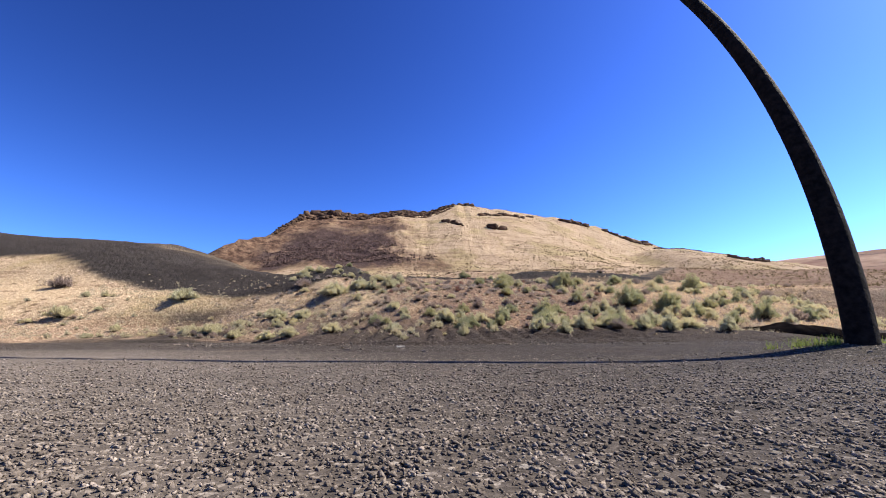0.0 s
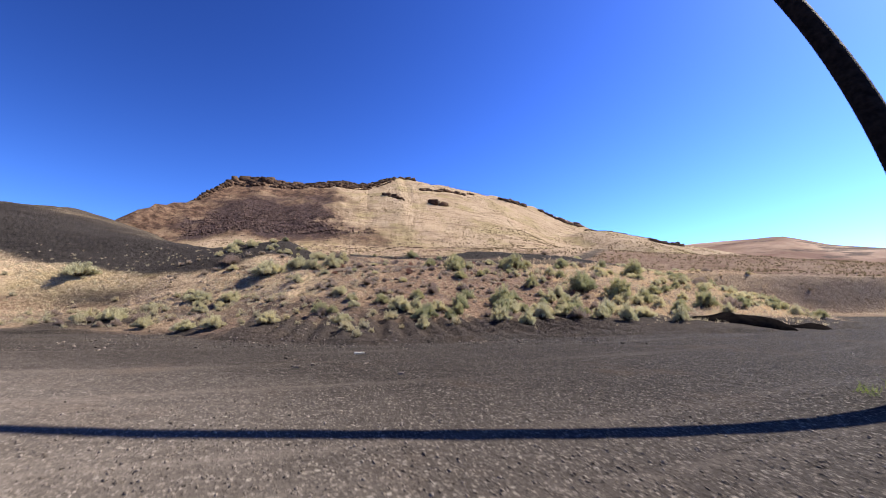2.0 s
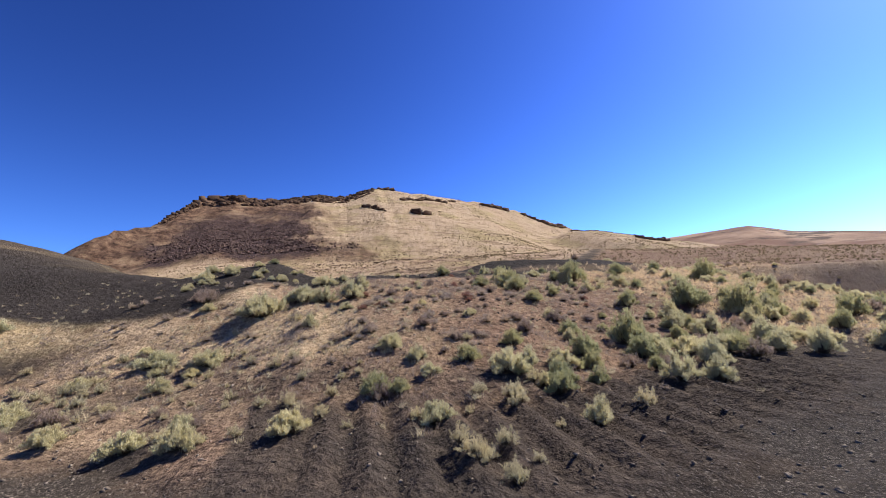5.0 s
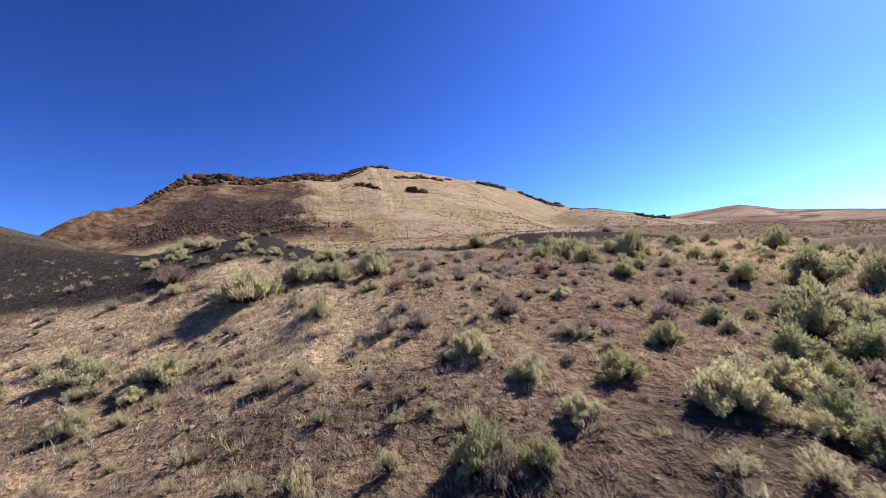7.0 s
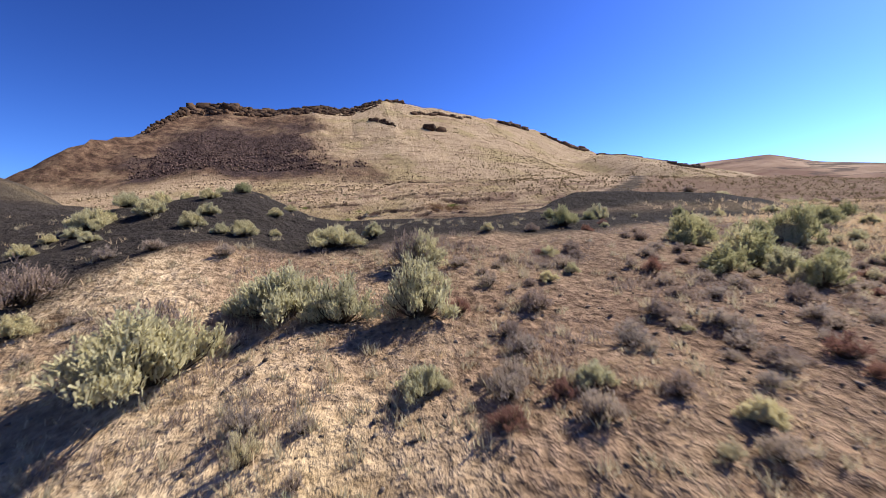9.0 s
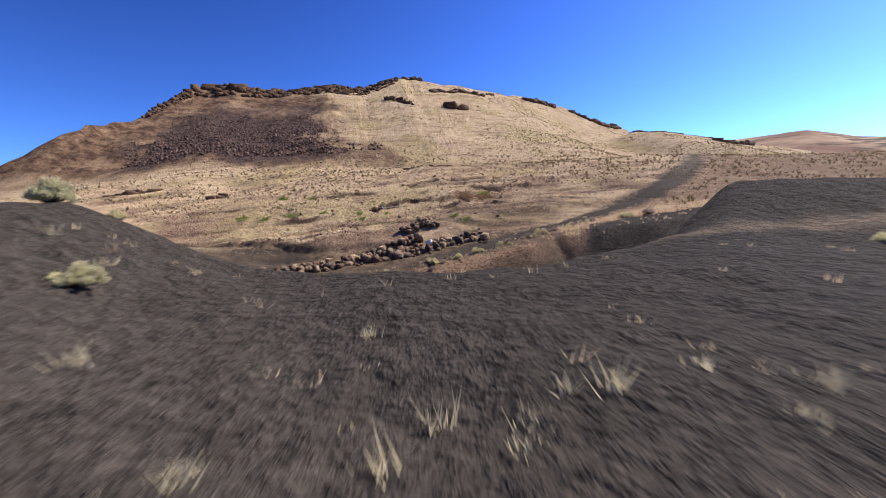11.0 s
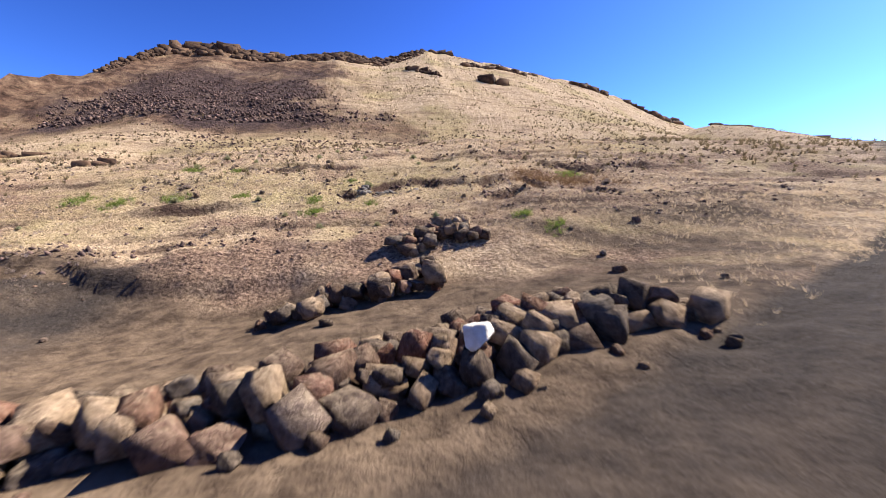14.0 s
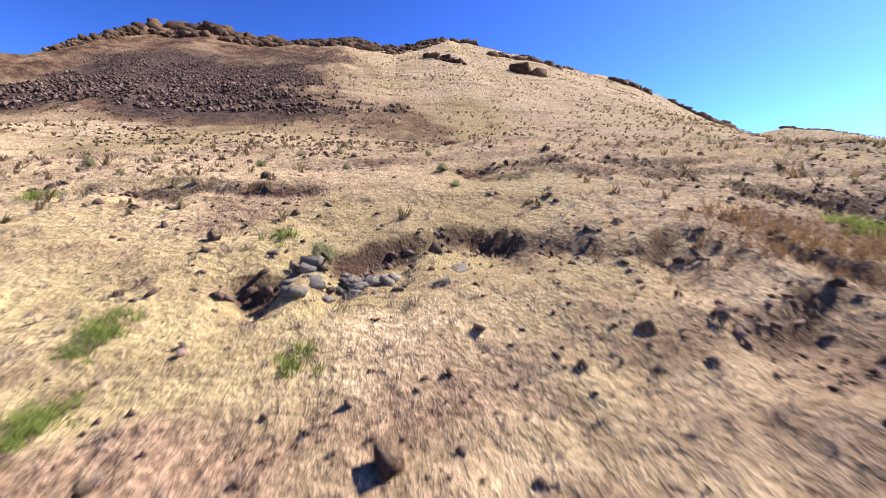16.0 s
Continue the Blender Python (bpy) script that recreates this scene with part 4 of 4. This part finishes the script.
def crag_block(seed):
    """An angular block with chipped corners, as jointed basalt breaks."""
    rs = np.random.RandomState(seed)
    corners = np.array([(i, j, k) for i in (-1, 1) for j in (-1, 1) for k in (-1, 1)], float)
    q = np.concatenate([corners * rs.uniform(0.45, 1.0, (8, 3)), corners[rs.permutation(8)[:6]] * rs.uniform(0.4, 1.0, (6, 3))])
    bm = bmesh.new()
    for p in q:
        bm.verts.new(p)
    made = bmesh.ops.convex_hull(bm, input=bm.verts)
    bmesh.ops.delete(bm, geom=[e for e in made["geom_interior"] if isinstance(e, bmesh.types.BMVert)], context="VERTS")
    bmesh.ops.triangulate(bm, faces=bm.faces)
    bm.verts.index_update()
    v = np.array([p.co[:] for p in bm.verts])
    f = np.array([[p.index for p in w.verts] for w in bm.faces])
    bm.free()
    v[:, 2] -= v[:, 2].min()
    return v * 0.5, f


BLOCKS = [crag_block(300 + k) for k in range(8)] + [split_block(30 + k, 4, 5, 0.04) for k in range(4)]
BLOCK_MESHES = [mesh_from("boulder", v, f, BASALT) for v, f in BLOCKS]
brng = random.Random(9)


def boulder(x, y, size, up=0.0, mat=None, label="angular brown-grey basalt boulder in a piled row", name="boulder"):
    k = brng.randrange(12)
    me = BLOCK_MESHES[k]
    if mat:
        me = mesh_from("boulder", *BLOCKS[k], mat)
    ob = new(name, me)
    ob.matrix_basis = pose(x, y, float(surface(x, y)) - 0.1 * size + up, brng.uniform(-26, 26), brng.uniform(-26, 26), brng.uniform(0, 360))
    size = size * 0.95
    ob.scale = (size, size * brng.uniform(0.65, 1.0), size * brng.uniform(0.6, 0.95))
    return tagged(ob, label, "boulder", "boulders beside the track")


def row_y(x):
    return float(np.interp(x, [-14, -12, -9, -5.5, -3.5, -1.3, 1, 2.5, 4.5, 6], [50.4, 50.6, 51.2, 51.5, 52.4, 52.7, 53.1, 53.7, 54.0, 54.5]))


for rank, (back, lift, low, high) in enumerate(((0, 0, 0.45, 0.8), (0.5, 0.04, 0.45, 0.85), (1.0, 0, 0.42, 0.78), (0.25, 0.26, 0.34, 0.66), (0.75, 0.28, 0.34, 0.66), (1.5, 0.0, 0.4, 0.72), (2.0, 0.0, 0.4, 0.72), (1.3, 0.25, 0.34, 0.6))):
    x = -13.0 + 0.4 * rank if rank < 5 else -0.6
    while x < 5.6 - 0.3 * rank:
        size = brng.uniform(low, high)
        if lift < 0.3 or brng.random() < 0.72:
            boulder(x, row_y(x) + back + brng.uniform(-0.15, 0.15), size, lift)
        x += size * (0.7 if lift < 0.3 else 0.82)
for k in range(26):
    x = brng.uniform(-12, 5.5)
    boulder(x, row_y(x) - brng.uniform(0.5, 0.9), brng.uniform(0.12, 0.34))
boulder(1.25, 53.15, 0.5, 0.42, PALE, "chalk-white boulder resting on the dark row")
# second heap behind the row and the tongue of blocks above it
HEAP = "dark basalt block in a heap on bare earth"
for px, py, spread_x, spread_y, count, top in ((-2.4, 58.2, 0.8, 0.35, 14, 0.1), (-1.0, 58.7, 0.9, 0.45, 20, 0.3), (0.6, 59.1, 0.8, 0.5, 18, 0.35),
                                               (0.8, 60.3, 0.55, 0.5, 10, 0.0), (0.7, 61.7, 0.7, 0.4, 15, 0.25), (1.9, 62.2, 0.65, 0.35, 20, 0.3), (2.8, 61.8, 0.4, 0.25, 8, 0.2)):
    for k in range(count):
        boulder(px + brng.uniform(-1, 1) * spread_x, py + brng.uniform(-1, 1) * spread_y, brng.uniform(0.32, 0.74), top * (k % 3) / 2, label=HEAP, name="basalt_block")
for k in range(34):
    boulder(brng.uniform(-14, 13), brng.uniform(55, 82), 0.16 + 0.3 * brng.random() ** 2, label="loose dark stone on the dry hillside", name="loose_stone")
for k in range(7):
    boulder(brng.uniform(3, 9), 46.0 + brng.uniform(-0.4, 0.3), brng.uniform(0.12, 0.3), label="small dark stone at the gravel lot's edge")
for k in range(40):
    boulder(-0.5 + brng.gauss(0, 0.65), 69.7 + brng.gauss(0, 0.4), brng.uniform(0.12, 0.45), mat=ASHEN, label="broken grey rock lying below the scarp", name="grey_rock").scale.z *= 0.55


def scatter(name, mat, count, place, size, seed, label, category="stones", flat=0.6):
    """Many small angular stones in one mesh."""
    rs = np.random.RandomState(seed)
    shapes = [broken_stone(70 + k, 8) for k in range(6)]
    x, y = place(rs, count)
    z = surface(x, y)
    n = len(x)
    s = size(rs, n, x, y)
    vs, fs, o = [], [], 0
    for k, (v, f) in enumerate(shapes):
        pick = np.arange(n) % 6 == k
        m = pick.sum()
        a = rs.rand(m) * 2 * math.pi
        ca, sa = np.cos(a)[:, None], np.sin(a)[:, None]
        q = np.stack([v[None, :, 0] * ca - v[None, :, 1] * sa, v[None, :, 0] * sa + v[None, :, 1] * ca, np.repeat(v[None, :, 2] * flat, m, 0)], -1)
        tilt = rs.randn(m, 1, 2) * 0.25
        q[..., 2] += (q[..., :2] * tilt).sum(-1)
        q = q * s[pick][:, None, None] + np.stack([x[pick], y[pick], z[pick] - 0.12 * s[pick]], 1)[:, None, :]
        vs.append(q.reshape(-1, 3))
        fs.append((f[None] + (np.arange(m) * len(v))[:, None, None] + o).reshape(-1, 3))
        o += m * len(v)
    ob = new(name, mesh_from(name, np.concatenate(vs), np.concatenate(fs), mat))
    return tagged(ob, label, category, kind="stuff")


def lot_place(rs, n):
    y = 0.25 + 6.5 * rs.rand(n) ** 2.2
    x = rs.uniform(-1, 1, n) * (0.8 + 1.05 * y) + 0.3
    ok = rs.rand(n) > step(0.8, 6.0, y + 2.5 * fbm(x / 1.6, y / 1.6, 3))
    return x[ok], y[ok]


scatter("gravel", CHIP, 85000, lot_place, lambda rs, n, x, y: (0.007 + 0.015 * rs.rand(n) ** 3) * (0.9 + 0.12 * y), 3, "crushed basalt gravel strewn over the lot", "gravel")
scatter("gravel", CHIP, 5000, lambda rs, n: (rs.uniform(-9, 11, n), rs.uniform(34, 47, n)), lambda rs, n, x, y: 0.015 + 0.04 * rs.rand(n) ** 3, 4,
        "loose gravel on the upper lot", "gravel")
scatter("gravel", CHIP, 6000, lambda rs, n: (rs.uniform(-7, 6, n), rs.uniform(10, 22, n)), lambda rs, n, x, y: 0.015 + 0.07 * rs.rand(n) ** 4, 5,
        "broken stone chips among the weeds of the bank", "gravel")


def talus_place(rs, n):
    u, v = rs.rand(n), rs.rand(n)
    y = 105 + 36 * v
    x = -46 + 52 * u
    ok = rs.rand(n) < zones(x, y, 0)["talus"] * (0.35 + 0.9 * (fbm(x / 5, y / 5, 3) + 0.5))
    return x[ok], y[ok]


scatter("talus", SCREE, 40000, talus_place, lambda rs, n, x, y: (0.08 + 0.45 * rs.rand(n) ** 4) * np.clip(1.5 - (y - 104) / 26, 0.45, 1.5), 6, "dark purple-brown talus of broken basalt on the hill", "talus", 0.8)


def hill_place(rs, n):
    x, y = rs.uniform(-30, 30, n), rs.uniform(62, 104, n)
    ok = fbm(x / 4, y / 4, 4) + 0.35 * (rs.rand(n) - 0.5) > 0.06
    return x[ok], y[ok]


scatter("hillside_stones", SCREE, 14000, hill_place, lambda rs, n, x, y: (0.05 + 0.26 * rs.rand(n) ** 3) * (0.8 + (y - 62) / 60), 7, "dark stones scattered through the hillside grass")


def near_place(rs, n):
    x, y = rs.uniform(-15, 15, n), rs.uniform(61, 84, n)
    ok = (fbm(x / 3.5 + 3, y / 2.2, 4) + 0.3 * (rs.rand(n) - 0.5) > 0.02)
    return x[ok], y[ok]


EARTHY = stone_material("earthy stone", (0.07, 0.046, 0.037), (0.22, 0.145, 0.11), (0.17, 0.115, 0.09), 0.2)
scatter("hillside_stones", EARTHY, 9000, near_place, lambda rs, n, x, y: 0.03 + 0.13 * rs.rand(n) ** 3, 8, "small dark stones weathering out of the hillside soil")


# ---- rimrock ledges on the hill ----
CRAGS = [crag_block(50 + k) for k in range(12)]
CLIFF_MESHES = [mesh_from("rock_block", v, f, CLIFF) for v, f in CRAGS]


def ledge(points, size, seed, label, sunk=0.45, tall=1.0):
    """One outcrop: blocks of basalt wedged together along a line."""
    rs = np.random.RandomState(seed)
    pts = np.array(points, float)
    seg = np.r_[0, np.cumsum(np.hypot(*np.diff(pts, axis=0).T))]
    n = int(seg[-1] / (size * 0.21)) + 4
    mx, my = pts.mean(0)
    base = Vector((mx, my, float(surface(mx, my))))
    ob = tagged(new("rock_ledge"), label, "rock outcrop", "rimrock of the hill")
    ob.location = base
    for k in range(n):
        t = seg[-1] * (k + rs.rand()) / n
        x, y = np.interp(t, seg, pts[:, 0]), np.interp(t, seg, pts[:, 1])
        turn = math.degrees(math.atan2(np.interp(t + 1, seg, pts[:, 1]) - y, np.interp(t + 1, seg, pts[:, 0]) - x + 1e-6))
        y = y + rs.randn() * size * 0.3
        s = size * (0.32 + 0.85 * rs.rand() ** 2.2)
        block = part("rock_block", CLIFF_MESHES[rs.randint(12)], ob)
        high = s * tall * rs.uniform(0.7, 1.25)
        block.matrix_basis = pose(x - base.x, y - base.y, float(surface(x, y)) - sunk * high - base.z, rs.uniform(-9, 9), rs.uniform(-9, 9), turn + rs.uniform(-16, 16) + 180 * rs.randint(2))
        block.scale = (s * rs.uniform(0.9, 2.2), s * rs.uniform(0.8, 1.3), high)
    return ob


def rim(x0, x1, size, seed, drop, sunk, label="jagged dark brown basalt rimrock on the hill's crest"):
    xs = np.linspace(x0, x1, 6)
    return ledge([(x, float(ridge_y(np.array(x))) - drop) for x in xs], size, seed, label, sunk)


for k, (a, b, s) in enumerate(((-49, -45, 1.3), (-45, -40, 3.0), (-40, -34, 3.2), (-34, -28, 2.6), (-28, -21, 2.6), (-21, -14, 2.8), (-14, -7, 2.9), (-7, 0, 2.0), (0, 8, 1.6))):
    rim(a, b, s * 0.62, 100 + k, 0.4, 0.55)
    rim(a, b, s * 0.7, 120 + k, 1.8, 0.5)
    rim(a, b, s * 0.6, 140 + k, 3.6, 0.45, "broken dark brown basalt ledge below the crest")
    if s > 1.2:
        rim(a + 1, b - 1, s * 0.45, 160 + k, 6.0, 0.45, "broken dark brown basalt ledge below the crest")
low = "dark basalt ledge standing out of the tan hillside"
ledge([(3.4, 142.5), (7, 141), (9.9, 138)], 1.3, 201, low, 0.4)
ledge([(9, 168), (13, 168.5), (16, 168)], 1.6, 202, low)
ledge([(17, 154), (26, 158), (36, 162.5)], 1.4, 203, low, 0.4)
ledge([(19.5, 138.5), (21.5, 137.8), (24, 138.5)], 1.9, 204, "dark overhanging basalt outcrop on the tan slope", 0.3)
ledge([(54, 174), (61, 175.5), (68, 178.5)], 1.6, 205, low, 0.4)
ledge([(38, 166), (41, 168)], 1.4, 206, low)
ledge([(75, 181.5), (80, 181), (85, 180.8)], 1.7, 207, low, 0.4)
ledge([(85, 180.8), (92, 182), (98, 184)], 2.0, 208, low, 0.4)
ledge([(99, 178), (101, 172), (100, 162)], 1.6, 209, low)
ledge([(80, 148), (88, 147.5), (96, 146)], 0.9, 214, low, 0.8)
ledge([(98, 145.5), (108, 145), (118, 146)], 1.1, 215, low, 0.8)
ledge([(100, 138), (106, 137), (113, 138)], 1.5, 216, low, 0.4)
ledge([(-37, 88), (-34, 89), (-31, 90)], 1.0, 210, low)
ledge([(-21.5, 79.5), (-20, 80)], 0.8, 211, "grey broken rock patch on the lower hillside")
ledge([(3, 94), (7, 95.5), (11, 97)], 0.5, 212, low)


def scarp_place(rs, n):
    xs, ys = [], []
    for lx, ly, drop in SCARPS:
        m = int(n * (lx[-1] - lx[0]) / 60)
        x = rs.uniform(lx[0], lx[-1], m)
        xs.append(x)
        ys.append(np.interp(x, lx, ly) - 0.05 - 0.9 * rs.rand(m) ** 2)
    return np.concatenate(xs), np.concatenate(ys)


scatter("scarp_stones", SCREE, 500, scarp_place, lambda rs, n, x, y: 0.06 + 0.26 * rs.rand(n) ** 2, 41, "dark stones weathering out of the slumped scarps", "stones", 0.8)


# ---- earth lips at the lot's far corner, their shade painted near black ----
def cinder_mound(x, y, long, wide, tall):
    n, m = 34, 14
    u, v = np.meshgrid(np.linspace(-1, 1, n), np.linspace(-1, 1, m))
    px, py = x + u * long + 0.25 * long * v * u, y + v * wide + 0.22 * u * long * -1.0
    dome = np.clip(1 - np.abs(u) ** 2.4, 0, 1) * np.clip(1 - np.abs(v) ** 2.0, 0, 1)
    h = tall * dome ** 0.6 * (0.6 + 1.1 * (fbm(px / 0.9, py / 0.9, 3) + 0.3)) - 0.06
    vs = np.stack([px, py, surface(px, py) + h], -1).reshape(-1, 3)
    i = (np.arange(m - 1)[:, None] * n + np.arange(n - 1)[None, :]).ravel()
    ob = new("cinder_mound", mesh_from("cinder_mound", vs, np.stack([i, i + 1, i + n + 1, i + n], 1), LIP_SHADE, True))
    return tagged(ob, "low earth lip at the lot's edge, its shaded side painted black", "mound", "dark mounds at the lot")


# near-black colour stands in for the shade on the lip's near side
LIP_SHADE = stone_material("painted lip shade", (0.006, 0.005, 0.005), (0.022, 0.018, 0.016), (0.014, 0.012, 0.011), 0.0, 0.2)
LIP_SHADE.node_tree.nodes["Principled BSDF"].inputs["Specular IOR Level"].default_value = 0.0
cinder_mound(14.2, 15.8, 1.75, 0.6, 0.42)
cinder_mound(17.2, 15.9, 0.8, 0.5, 0.3)


# ---- a scrap of pipe and chips of wood on the lot ----
def litter(x, y, long, thick, turn, mat, name, label, category):
    bm = bmesh.new()
    bmesh.ops.create_cone(bm, cap_ends=True, segments=8, radius1=thick, radius2=thick * 0.8, depth=long)
    for p in bm.verts:
        p.co += Vector((noise.noise(p.co * 9), noise.noise(p.co * 9 + Vector((5, 0, 0))), 0)) * thick * 0.4
    me = bpy.data.meshes.new(name)
    bm.to_mesh(me)
    bm.free()
    me.materials.append(mat)
    ob = new(name, me)
    ob.matrix_basis = pose(x, y, float(surface(x, y)) + thick * 0.7, 0, 90, turn)
    return tagged(ob, label, category)


BLEACHED = stone_material("bleached wood", (0.42, 0.38, 0.32), (0.68, 0.63, 0.55), (0.6, 0.55, 0.48), 0.0)
litter(-0.54, 8.8, 0.17, 0.02, 10, BLEACHED, "wood_stick", "short bleached stick lying on the gravel lot", "stick")
for x, y, s in ((-1.63, 8.28, 0.1), (-1.28, 7.18, 0.1), (-0.41, 7.49, 0.1), (-0.01, 6.47, 0.1), (-1.12, 7.4, 0.1), (0.59, 7.5, 0.05), (-1.45, 8.05, 0.08), (-1.36, 7.3, 0.09), (0.32, 9.57, 0.06)):
    ob = boulder(x, y, s, label="pale flat stone lying on the gravel", mat=CHIP)
    ob.scale.z *= 0.45
